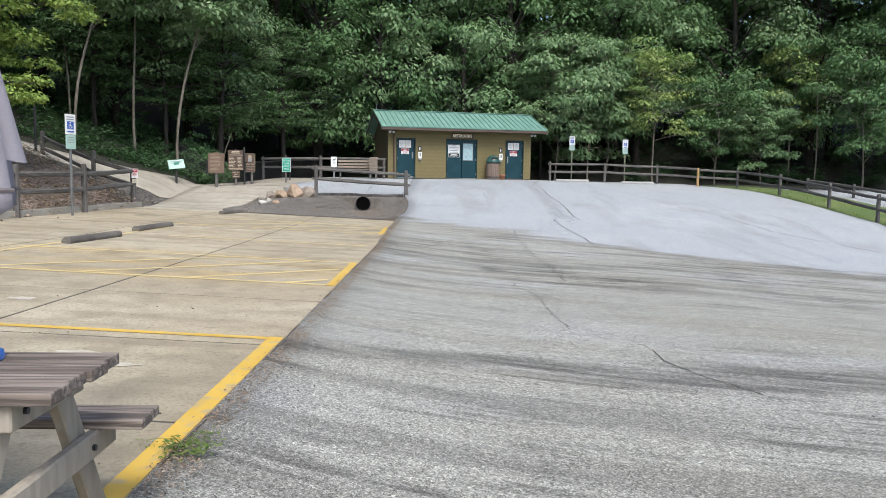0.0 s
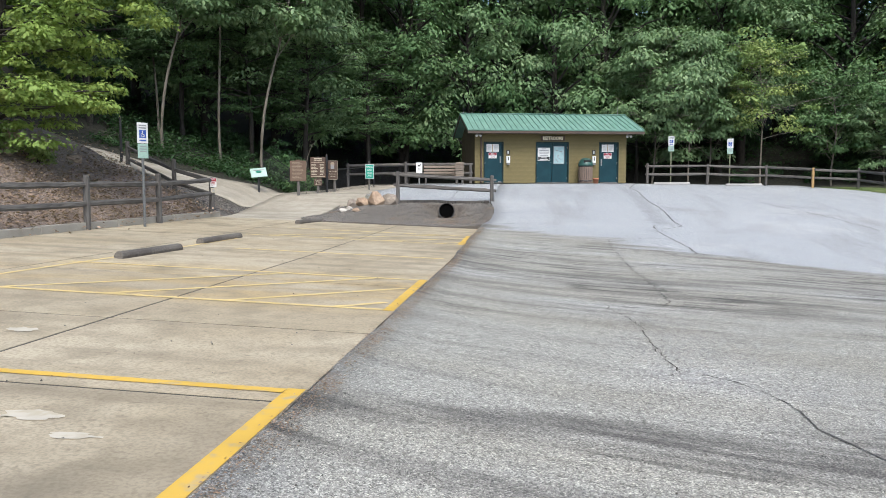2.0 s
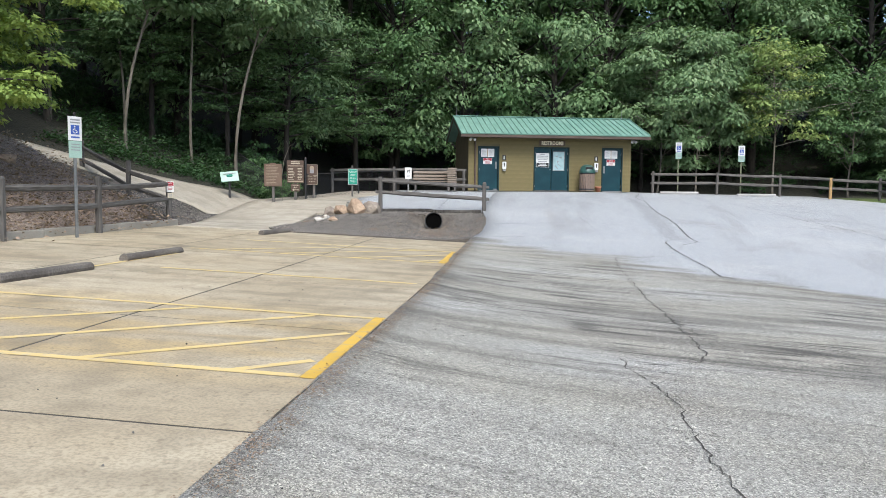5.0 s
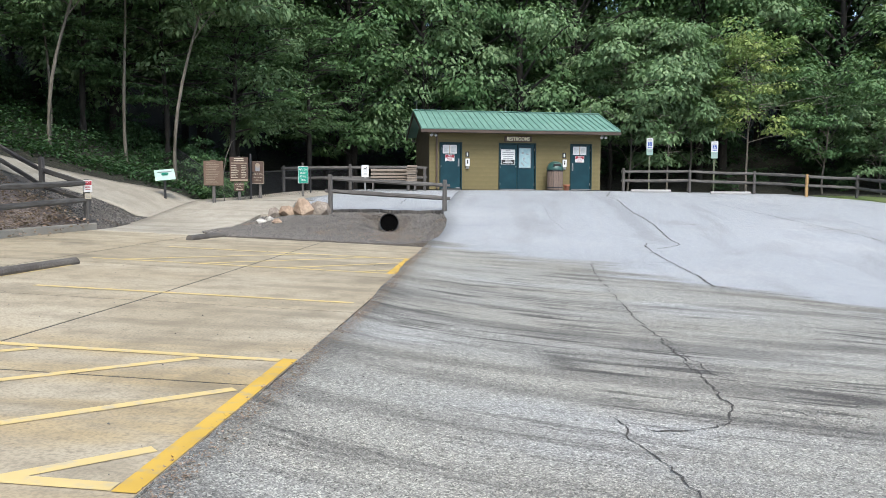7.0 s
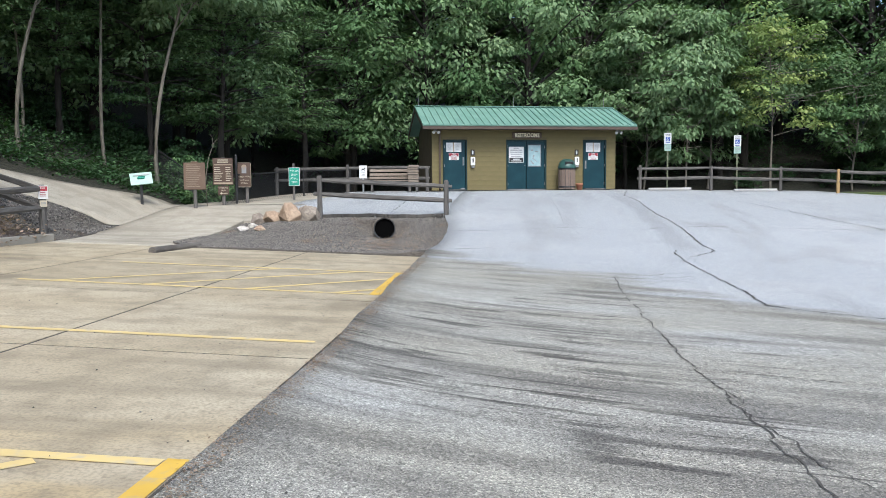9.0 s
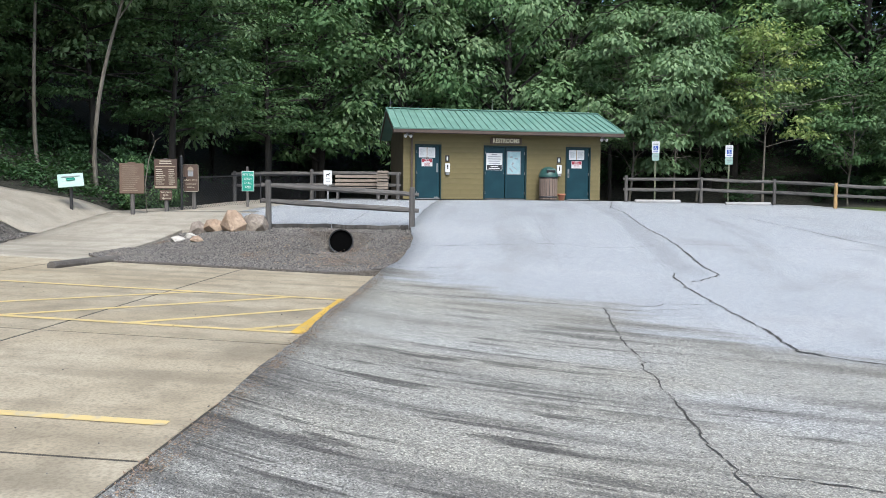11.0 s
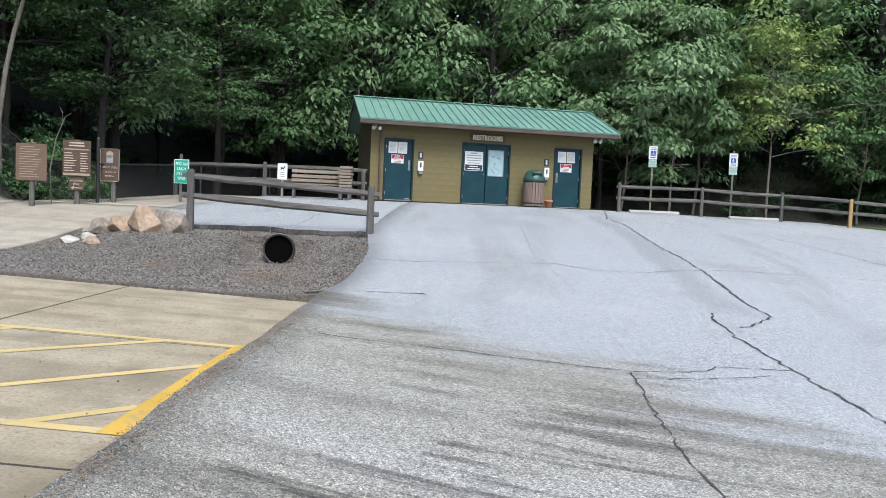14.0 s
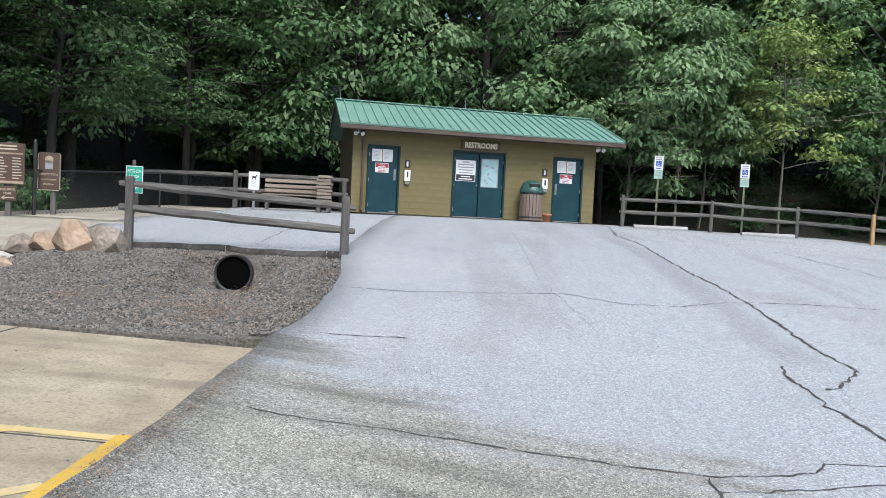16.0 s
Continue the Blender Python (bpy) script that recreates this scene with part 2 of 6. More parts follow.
GRAVEL = surface("gravel", (0.12, 0.105, 0.088), (0.18, 0.16, 0.135), 0.9, 1.1, 28, 1.0, world_space=True, vary=0.4, depth=0.03)
MULCH = surface("leaf_mulch", (0.25, 0.195, 0.16), (0.35, 0.285, 0.24), 0.95, 1.3, 22, 1.0, world_space=True, vary=0.4, depth=0.03)
# leaf litter darkened to near black for the shade beneath the trees
FOREST = surface("shaded_forest_floor", (0.02, 0.02, 0.012), (0.04, 0.038, 0.022), 0.95, 0.4, 9, 1.0, world_space=True, vary=0.4, depth=0.05)
GRASS_SOIL = surface("mown_grass", (0.09, 0.14, 0.035), (0.16, 0.19, 0.06), 0.95, 0.7, 40, 0.8, world_space=True, vary=0.3, depth=0.02)
RAIL_WOOD = surface("weathered_rail_wood", (0.07, 0.065, 0.06), (0.15, 0.141, 0.13), 0.9, 2.5, 30, 0.6, stretch=(0.12, 1, 1), vary=0.3)
POST_WOOD = surface("weathered_post_wood", (0.07, 0.065, 0.06), (0.14, 0.132, 0.122), 0.9, 2.5, 30, 0.6, stretch=(1, 1, 0.12), vary=0.3)
NEW_POST = surface("new_pine_post", (0.3, 0.18, 0.07), (0.38, 0.25, 0.11), 0.8, 2.5, 30, 0.4, stretch=(1, 1, 0.12), vary=0.2)
TABLE_WOOD = surface("weathered_table_wood", (0.12, 0.093, 0.076), (0.32, 0.27, 0.232), 0.85, 9, 55, 0.9, stretch=(0.05, 1, 1), vary=0.4)
LEG_WOOD = surface("pale_pine", (0.235, 0.2, 0.155), (0.335, 0.295, 0.24), 0.8, 3, 28, 0.4, stretch=(1, 1, 0.15), vary=0.15)
BENCH_WOOD = surface("bench_boards", (0.19, 0.155, 0.122), (0.3, 0.25, 0.2), 0.85, 3, 30, 0.5, stretch=(0.1, 1, 1), vary=0.2)
BLOCK = surface("olive_painted_block", (0.142, 0.118, 0.055), (0.172, 0.144, 0.069), 0.75, 1.6, 50, 0.35, vary=0.1)
MORTAR = surface("olive_mortar", (0.128, 0.106, 0.05), (0.15, 0.125, 0.059), 0.85, 2, 60, 0.3)
SIDE_BROWN = surface("brown_siding", (0.075, 0.056, 0.03), (0.10, 0.076, 0.042), 0.8, 2, 40, 0.3)
TRIM_BROWN = surface("brown_trim", (0.055, 0.036, 0.026), (0.08, 0.053, 0.038), 0.6, 2, 40, 0.2)
ROOF_GREEN = surface("green_metal_roof", (0.155, 0.29, 0.235), (0.205, 0.35, 0.29), 0.42, 1.2, 30, 0.1, metal=0.1, vary=0.08)
DOOR_GREEN = surface("teal_painted_steel", (0.004, 0.03, 0.042), (0.007, 0.04, 0.053), 0.45, 2, 40, 0.08, vary=0.08)
DOOR_FRAME = surface("dark_green_frame", (0.006, 0.024, 0.026), (0.01, 0.032, 0.033), 0.5, 2, 40, 0.08, vary=0.08)
STEEL = surface("galvanised_steel", (0.24, 0.245, 0.245), (0.31, 0.315, 0.315), 0.5, 6, 60, 0.1, metal=0.7, vary=0.1)
DARK_STEEL = surface("black_coated_steel", (0.012, 0.012, 0.013), (0.022, 0.022, 0.024), 0.5, 6, 60, 0.1, vary=0.1)
SIGN_POST = surface("green_sign_post", (0.13, 0.15, 0.09), (0.19, 0.2, 0.13), 0.6, 6, 60, 0.2, metal=0.2, vary=0.15)
WHITE = surface("white_enamel", (0.6, 0.61, 0.6), (0.66, 0.67, 0.66), 0.5, 3, 40, 0.05, vary=0.04)
PAPER = surface("paper_sheet", (0.70, 0.70, 0.69), (0.76, 0.76, 0.75), 0.7, 3, 40, 0.05, vary=0.05)
PALE_BLUE = surface("pale_blue_poster", (0.26, 0.40, 0.43), (0.34, 0.47, 0.49), 0.5, 6, 30, 0.05, vary=0.1)
BLUE = surface("blue_paint", (0.03, 0.08, 0.33), (0.045, 0.10, 0.38), 0.5, 3, 40, 0.05, vary=0.05)
TRAY_BLUE = surface("blue_plastic", (0.035, 0.11, 0.36), (0.05, 0.14, 0.42), 0.35, 3, 40, 0.05, vary=0.05)
RED = surface("red_paint", (0.28, 0.02, 0.035), (0.33, 0.03, 0.045), 0.5, 3, 40, 0.05, vary=0.05)
BLACK = surface("black_paint", (0.012, 0.012, 0.013), (0.02, 0.02, 0.02), 0.5, 3, 40, 0.05, vary=0.05)
SIGN_GREEN = surface("green_sign_face", (0.008, 0.24, 0.165), (0.014, 0.27, 0.19), 0.4, 3, 40, 0.05, vary=0.05)
MINT = surface("pale_mint_face", (0.27, 0.41, 0.35), (0.32, 0.46, 0.4), 0.5, 3, 40, 0.05, vary=0.08)
SIGN_BROWN = surface("brown_sign_face", (0.062, 0.036, 0.024), (0.08, 0.048, 0.033), 0.5, 3, 40, 0.05, vary=0.08)
BOARD_BROWN = surface("brown_board", (0.115, 0.074, 0.05), (0.145, 0.096, 0.067), 0.7, 3, 40, 0.1, vary=0.1)
CREAM = surface("cream_lettering", (0.42, 0.375, 0.285), (0.48, 0.43, 0.33), 0.6, 3, 40, 0.05, vary=0.05)
SIGN_CREAM = surface("cream_sign_letters", (0.74, 0.68, 0.5), (0.8, 0.74, 0.57), 0.6, 3, 40, 0.05, vary=0.05)
TAN_TEXT = surface("tan_lettering", (0.27, 0.215, 0.155), (0.32, 0.26, 0.19), 0.6, 3, 40, 0.05, vary=0.05)
GREY_TEXT = surface("grey_lettering", (0.22, 0.23, 0.24), (0.28, 0.29, 0.3), 0.6, 3, 40, 0.05, vary=0.05)
CAN_SLAT = surface("brown_plastic_slat", (0.16, 0.115, 0.09), (0.21, 0.155, 0.125), 0.6, 3, 30, 0.2, stretch=(1, 1, 0.2), vary=0.12)
CAN_LID = surface("green_plastic", (0.018, 0.062, 0.052), (0.03, 0.085, 0.072), 0.4, 3, 40, 0.05, vary=0.06)
TERRACOTTA = surface("terracotta", (0.38, 0.15, 0.085), (0.44, 0.19, 0.11), 0.85, 4, 50, 0.2)
# flat matt black that stands in for the unlit depth of the culvert
PIPE_DEPTH_SHADE, ns_, ln_, bs_ = shader("pipe_depth_shade")
bs_.inputs["Base Color"].default_value = (0.003, 0.003, 0.003, 1)
bs_.inputs["Roughness"].default_value, bs_.inputs["Specular IOR Level"].default_value = 1.0, 0.0
PIPE = surface("black_corrugated_plastic", (0.012, 0.012, 0.013), (0.025, 0.025, 0.026), 0.55, 4, 50, 0.1)
ROCK_TAN = surface("tan_sandstone", (0.29, 0.205, 0.14), (0.42, 0.315, 0.225), 0.9, 3, 14, 0.9, vary=0.2, depth=0.03)
ROCK_GREY = surface("grey_brown_rock", (0.2, 0.165, 0.135), (0.34, 0.29, 0.235), 0.9, 3, 14, 0.9, vary=0.25, depth=0.03)
ROCK_WHITE = surface("white_quartz_rock", (0.42, 0.39, 0.34), (0.54, 0.51, 0.46), 0.85, 4, 18, 0.8, vary=0.15, depth=0.02)
CLOTH = surface("grey_canvas", (0.245, 0.225, 0.255), (0.3, 0.278, 0.305), 0.9, 1.5, 90, 0.3, vary=0.06)
# hem stitching, and the shade inside the folded canopy put into the cloth colour
CLOTH_DARK = surface("canvas_hem_and_inner_shade", (0.10, 0.085, 0.09), (0.14, 0.12, 0.125), 0.9, 1.5, 90, 0.3, vary=0.06)
BARK = surface("grey_bark", (0.13, 0.115, 0.09), (0.22, 0.20, 0.165), 0.95, 3, 16, 0.9, stretch=(1, 1, 0.25), vary=0.3, depth=0.02)
# bark taken near black, so the trunks carry the crowns' shade in their colour
BARK_SHADED = surface("shaded_bark", (0.022, 0.019, 0.016), (0.045, 0.039, 0.032), 0.95, 3, 16, 0.9, stretch=(1, 1, 0.25), vary=0.3, depth=0.02)
LEAF = leaf_material("leaf_green", (0.06, 0.122, 0.048), (0.145, 0.228, 0.095), (0.092, 0.172, 0.07))
# two darker copies of the leaf green, with the wood's shade in their colour
LEAF_SHADE = leaf_material("leaf_deep_shade_green", (0.025, 0.06, 0.026), (0.064, 0.12, 0.048), (0.041, 0.087, 0.036))
LEAF_HALF_SHADE = leaf_material("leaf_shade_green", (0.05, 0.1, 0.042), (0.125, 0.2, 0.085), (0.08, 0.146, 0.06))
LEAF_PALE = leaf_material("leaf_pale_green", (0.1, 0.175, 0.082), (0.235, 0.325, 0.17), (0.15, 0.24, 0.112))
LEAF_YELLOW = leaf_material("leaf_yellow_green", (0.13, 0.205, 0.05), (0.3, 0.38, 0.095), (0.195, 0.285, 0.068))
LEAF_AUTUMN = leaf_material("leaf_turning", (0.15, 0.225, 0.07), (0.28, 0.33, 0.11), (0.17, 0.255, 0.085))
DRY_LEAF = leaf_material("dry_leaf", (0.17, 0.118, 0.086), (0.4, 0.295, 0.225), (0.27, 0.198, 0.15))
for m_ in (DOOR_GREEN, DOOR_FRAME, BLOCK, ROOF_GREEN):
    m_.node_tree.nodes["Principled BSDF"].inputs["Specular IOR Level"].default_value = 0.22
GRASS = leaf_material("grass_blade", (0.09, 0.15, 0.035), (0.17, 0.215, 0.06), (0.13, 0.18, 0.045))


# ---- building helpers ----
def thing(name, label, category, at=(0, 0, 0), turn=0.0, group="", kind=""):
    ob = new(name)
    ob.empty_display_size = 0.1
    ob.matrix_world = pose(*at, 0, 0, turn)
    return tagged(ob, label, category, group, kind)


def as_object(name, bm, material, parent=None, smooth_faces=False):
    me = bpy.data.meshes.new(name)
    bm.to_mesh(me)
    bm.free()
    me.materials.append(material)
    if smooth_faces:
        for f in me.polygons:
            f.use_smooth = True
    ob = new(name, me)
    ob.parent = parent
    return ob


def part(name, bm, material, parent, label="", smooth_faces=False):
    return tagged(as_object(name, bm, material, parent, smooth_faces), label)


def from_arrays(name, verts, faces, material, parent=None):
    me = bpy.data.meshes.new(name)
    me.from_pydata(verts, [], faces)
    me.materials.append(material)
    ob = new(name, me)
    ob.parent = parent
    return ob


def box(bm, c, s, m=None, bevel=0.0, seg=1):
    """A box of size s about c, turned by m about its own centre."""
    t = Matrix.Translation(c) @ (m if m is not None else Matrix()) @ Matrix.Diagonal((*s, 1))
    vs = bmesh.ops.create_cube(bm, size=1, matrix=t)["verts"]
    if bevel:
        es = list({e for v in vs for e in v.link_edges})
        bmesh.ops.bevel(bm, geom=es, offset=bevel, segments=seg, affect="EDGES", profile=0.6)
    return bm


def boxed(c, s, m=None, bevel=0.0, seg=1):
    return box(bmesh.new(), c, s, m, bevel, seg)


def turned(rx=0, ry=0, rz=0):
    return pose(0, 0, 0, rx, ry, rz)


def tube(bm, p, q, r, r2=None, n=10, caps=True):
    p, q = Vector(p), Vector(q)
    d = q - p
    m = Matrix.Translation((p + q) / 2) @ d.to_track_quat("Z", "Y").to_matrix().to_4x4()
    bmesh.ops.create_cone(bm, cap_ends=caps, segments=n, radius1=r, radius2=r if r2 is None else r2, depth=d.length, matrix=m)
    return bm


def tubed(p, q, r, r2=None, n=10, caps=True):
    return tube(bmesh.new(), p, q, r, r2, n, caps)


def lathe(profile, n=24, wave=None):
    """A turned shape from (radius, height) pairs; wave(angle, height) scales the radius."""
    bm = bmesh.new()
    rows = []
    for r, z in profile:
        row = []
        for i in range(n):
            a = math.tau * i / n
            k = wave(a, z) if wave else 1.0
            row.append(bm.verts.new((r * k * math.cos(a), r * k * math.sin(a), z)))
        rows.append(row)
    for a, b in zip(rows, rows[1:]):
        for i in range(n):
            bm.faces.new((a[i], a[(i + 1) % n], b[(i + 1) % n], b[i]))
    return bm


def solid_sheet(name, rows, z_of, depth, material, parent=None):
    """A surface laid over rows of (x, y) points, with a skirt that goes down by depth."""
    bm = bmesh.new()
    grid = [[bm.verts.new((x, y, z_of(x, y))) for x, y in row] for row in rows]
    for a, b in zip(grid, grid[1:]):
        for i in range(len(a) - 1):
            bm.faces.new((a[i], a[i + 1], b[i + 1], b[i]))
    rim = grid[0] + [r[-1] for r in grid[1:]] + grid[-1][-2::-1] + [r[0] for r in grid[-2:0:-1]]
    low = [bm.verts.new((v.co.x, v.co.y, v.co.z - depth)) for v in rim]
    for i in range(len(rim)):
        j = (i + 1) % len(rim)
        bm.faces.new((rim[j], rim[i], low[i], low[j]))
    bmesh.ops.recalc_face_normals(bm, faces=bm.faces)
    ob = as_object(name, bm, material, parent)
    for f in ob.data.polygons:
        f.use_smooth = abs(f.normal.z) > 0.6
    return ob


def span(a, b, n):
    return [a + (b - a) * i / n for i in range(n + 1)]


def words(text, size, material, parent, m, name="lettering", depth=0.004, bold=0.0):
    """Raised letters in the built-in font, centred, lying in the x-z plane of m."""
    cu = bpy.data.curves.new("text", "FONT")
    cu.body, cu.size, cu.extrude, cu.align_x, cu.align_y = text, size, depth, "CENTER", "CENTER"
    cu.resolution_u, cu.offset = 2, bold
    tmp = new("text", cu)
    me = bpy.data.meshes.new_from_object(tmp)
    bpy.data.objects.remove(tmp)
    me.materials.append(material)
    ob = new(name, me)
    ob.parent = parent
    ob.matrix_basis = m @ turned(90, 0, 0)
    return ob


def bars(parent, material, x, z, w, rows, pitch, h, y, seed, name="text_line", centre=False):
    """Lines of writing too small to read: plain bars of uneven length."""
    rnd = random.Random(seed)
    for i in range(rows):
        k = w * rnd.uniform(0.6, 1.0)
        cx = x if centre else x - (w - k) / 2
        part(name, boxed((cx, y, z - i * pitch), (k, 0.004, h)), material, parent)


# ---- the lie of the land ----
def smooth(a, b, v):
    k = min(1.0, max(0.0, (v - a) / (b - a)))
    return k * k * (3 - 2 * k)


RISE = ((-200, 0), (17, 0), (20, 0.07), (23, 0.2), (25.6, 0.36), (27.7, 0.58), (29.6, 0.8), (32, 1.0), (35, 1.22), (38, 1.38), (41.8, 1.5), (47, 1.55), (400, 1.6))


def rise(y):
    """Height of the drive up to the building, along y."""
    for (a, p), (b, q) in zip(RISE, RISE[1:]):
        if y <= b:
            return p + (q - p) * (y - a) / (b - a)
    return RISE[-1][1]


EDGE = -1.35  # where concrete and asphalt meet


def asphalt_z(x, y):
    d = max(0.0, x - EDGE)
    cross = -0.12 * (1 - math.exp(-d / 0.8)) - 0.03 * min(d, 5.35)
    dip = -0.14 * math.exp(-(d / 1.5) ** 2) * smooth(20.5, 25.5, y) * (1 - smooth(28.6, 31.2, y))
    side = -0.065 * max(0.0, min(x, 30) - 4) * (1 - smooth(29, 54, y))
    return cross * (1 - smooth(20, 30, y)) + rise(y) + dip + side


def concrete_z(x, y):
    return 0.042 * (EDGE - x) + 0.075 * min(1.0, max(0.0, (y - 16.12) / 9.58))


def left_z(x, y):
    """Paved level west of the drive: the parking pad, then the walk up to the building."""
    s = smooth(25.7, 33, y)
    return concrete_z(max(x, -10.3), y) * (1 - s) + rise(y) * s


def bank_z(x, y):
    """The slope that climbs to the west behind the kerb."""
    d = max(0.0, -10.4 - x)
    return left_z(x, y) + 0.1 * smooth(0, 0.6, d) + 0.36 * d + 0.12 * max(0.0, d - 8)


def mound_z(x, y):
    """The mulched mound heaped on the bank."""
    d = max(0.0, -10.4 - x)
    return bank_z(x, y) + 0.25 * min(max(d - 0.3, 0.0), 3.0) * (1 - smooth(24.6, 26.8, y)) * (1 - smooth(4.5, 7.6, d))


def drive_z(x, y):
    if x >= EDGE:
        return asphalt_z(x, y)
    dip = -0.14 * math.exp(-((x - EDGE) / 1.8) ** 2) * smooth(20.5, 25.5, y) * (1 - smooth(28.6, 31.2, y))
    w = smooth(-7.2, -5.4, x)
    return (rise(y) + dip) * w + left_z(x, y) * (1 - w)


def drive_left(y):
    return EDGE - 0.03 + 0.24 * smooth(25.6, 26.6, y) * (1 - smooth(29.0, 30.6, y)) + 0.03 * noise.noise((y * 1.7, 4.1, 0)) * smooth(25.7, 26.5, y) + 0.015 * math.sin(y * 2.3) + 0.01 * math.sin(y * 6.1)


def gravel_left(y):
    return -6.4 - 0.9 * smooth(25.7, 26.7, y) + 0.25 * smooth(27, 30.5, y)


def gravel_z(x, y):
    bank = smooth(27.2, 29.9, y)
    z = left_z(x, y) * (1 - bank) + (drive_z(x, y) - 0.12) * bank
    # a channel scoured out in front of the culvert
    cut = math.exp(-((x + 2.87) / 0.62) ** 4) * smooth(26.2, 27.6, y) * (1 - smooth(29.66, 29.95, y))
    z = z * (1 - cut) + min(z, 0.2) * cut
    k = smooth(0.8, 0.0, drive_left(y) - x) if x > -2.2 and y < 30.0 else 0.0
    return z * (1 - k) + (asphalt_z(max(x, EDGE), y) - 0.05) * k


def land_z(x, y):
    """Bare ground everywhere, just under the paving."""
    if x < -10.4:
        z = bank_z(x, y)
    elif x < EDGE:
        z = min(left_z(x, y), gravel_z(x, y)) - (0.5 if -7.5 < x and 24 < y < 32 else 0.1)
    else:
        z = asphalt_z(x, y) - 0.12 + 0.1 * smooth(16.2, 17.5, x)
    back = max(0.0, y - 49 - 0.15 * max(0.0, -x))
    return z + min(26.0, 0.34 * back) + 0.15 * noise.noise((x * 0.25, y * 0.25, 0)) * smooth(47, 52, y)


def stretch_line(parts):
    out = []
    for a, b, n in parts:
        out += span(a, b, n)[:-1]
    return out + [parts[-1][1]]


gx = stretch_line([(-600, -80, 6), (-80, -30, 10), (-30, -10.4, 30), (-10.4, EDGE, 14), (EDGE, 20, 24), (20, 80, 12), (80, 600, 6)])
gy = stretch_line([(-600, -40, 6), (-40, 12, 18), (12, 50, 56), (50, 120, 30), (120, 600, 6)])
tagged(solid_sheet("ground", [[(x, y) for x in gx] for y in gy], land_z, 1.0, FOREST), "leaf-littered woodland soil rising behind the lot, darkened for tree shade", "ground", kind="structure")


def drive_right(y):
    return 15.6 + 1.0 * smooth(26, 30, y) - 2.2 * smooth(40, 46, y)


ys = stretch_line([(-40, 4, 22), (4, 30.4, 66), (30.4, 46.2, 32)])
rows = [[(drive_left(y) + (drive_right(y) - drive_left(y)) * k, y) for k in span(0, 1, 30)] for y in ys]
tagged(solid_sheet("road", rows, asphalt_z, 0.2, ASPHALT), "worn grey asphalt drive with pale upper slope and silt streaks", "road", kind="structure")
rows = [[(x + (0.35 * math.sin(y * 0.7) if i == 0 else 0), y + (0.07 * math.sin(x * 3.1) + 0.05 * math.sin(x * 7) if j == 0 else 0)) for i, x in enumerate(span(-6.2, EDGE - 0.004, 14))] for j, y in enumerate(span(30.45, 46.2, 28))]
tagged(solid_sheet("road_apron", rows, drive_z, 0.22, ASPHALT), "pale asphalt apron between the walk and the restrooms", "road", kind="structure")

# concrete walk that leaves the pad, bends past the signs and climbs west
def between(v, pairs):
    for (a, p), (b, q) in zip(pairs, pairs[1:]):
        if v <= b:
            return p + (q - p) * max(0.0, (v - a) / (b - a))
    return pairs[-1][1]


rows = [[(x, y) for x in span(-10.06, gravel_left(y) + 0.1 if y < 30.45 else -6.0, 8)] for y in stretch_line([(25.72, 30.4, 12), (30.4, 30.5, 1), (30.5, 33.6, 6)])]
tagged(solid_sheet("walkway", rows, left_z, 0.2, WALKWAY), "tan concrete walkway leading to the signs", "pavement", kind="structure")
rows = [[(x, y) for x in span(between(y, ((33.6, -10.06), (34.1, -9.8), (35.1, -8.85), (38, -8.4), (41, -8.2))), -6.0, 6)] for y in span(33.6, 41.0, 14)]
tagged(solid_sheet("walkway_upper", rows, lambda x, y: left_z(x, y) - 0.004, 0.2, WALKWAY), "tan concrete walkway beside the asphalt apron", "pavement", kind="structure")
def trail_far(x):
    return between(-x, ((10.06, 33.7), (10.6, 33.5), (11.2, 32.7), (12.1, 31.75), (13.2, 31.0), (14.4, 30.3), (17, 29.2)))


def trail_near(x):
    return between(-x, ((10.06, 29.55), (11, 29.4), (12, 29.3), (14, 28.75), (17, 27.6)))


def bed_lift(x, y):
    """The bed stands higher behind the kerb's far end."""
    e = kerb_x(y) - 0.1
    return 0.2 * smooth(21, 25.4, y) * (1 - smooth(26.2, 29, y)) * smooth(0.0, 0.5, e - x)


rows = []
for x in span(-10.06, -17.0, 24):
    far = trail_far(x)
    near = trail_near(x)
    rows.append([(x, near + (far - near) * j) for j in span(1, 0, 8)])
tagged(solid_sheet("trail", rows, lambda x, y: bank_z(x, y) + 0.05 * smooth(-10.1, -10.9, x) + 0.003, 0.2, WALKWAY), "narrow concrete trail climbing the wooded bank", "pavement", kind="structure")

# ---- parking pad of separate slabs, kerb, markings ----
XJ = (-10.2, -7.1, -3.93, EDGE)
YJ = (-8, -4.6, -1.4, 1.9, 5.15, 7.2, 9.5, 12.75, 16.12, 19.4, 22.5, 25.7)
pad = tagged(solid_sheet("pavement", [[(x, y) for x in XJ] for y in YJ], lambda x, y: concrete_z(x, y) - 0.004, 0.2, JOINT), "tan concrete parking pad with dark open joints", "pavement", kind="structure")
for x0, x1 in zip(XJ, XJ[1:]):
    for y0, y1 in zip(YJ, YJ[1:]):
        g, b = 0.017, 0.0012
        bm = bmesh.new()
        ring = [[bm.verts.new((x, y, concrete_z(x, y) + dz)) for x, y in ((x0 + e, y0 + e), (x1 - e, y0 + e), (x1 - e, y1 - e), (x0 + e, y1 - e))] for e, dz in ((g, -0.1), (g, -b), (g + b, 0))]
        for p, q in zip(ring, ring[1:]):
            for i in range(4):
                bm.faces.new((p[i], p[(i + 1) % 4], q[(i + 1) % 4], q[i]))
        bm.faces.new(ring[2])
        part("slab", bm, CONCRETE, pad)


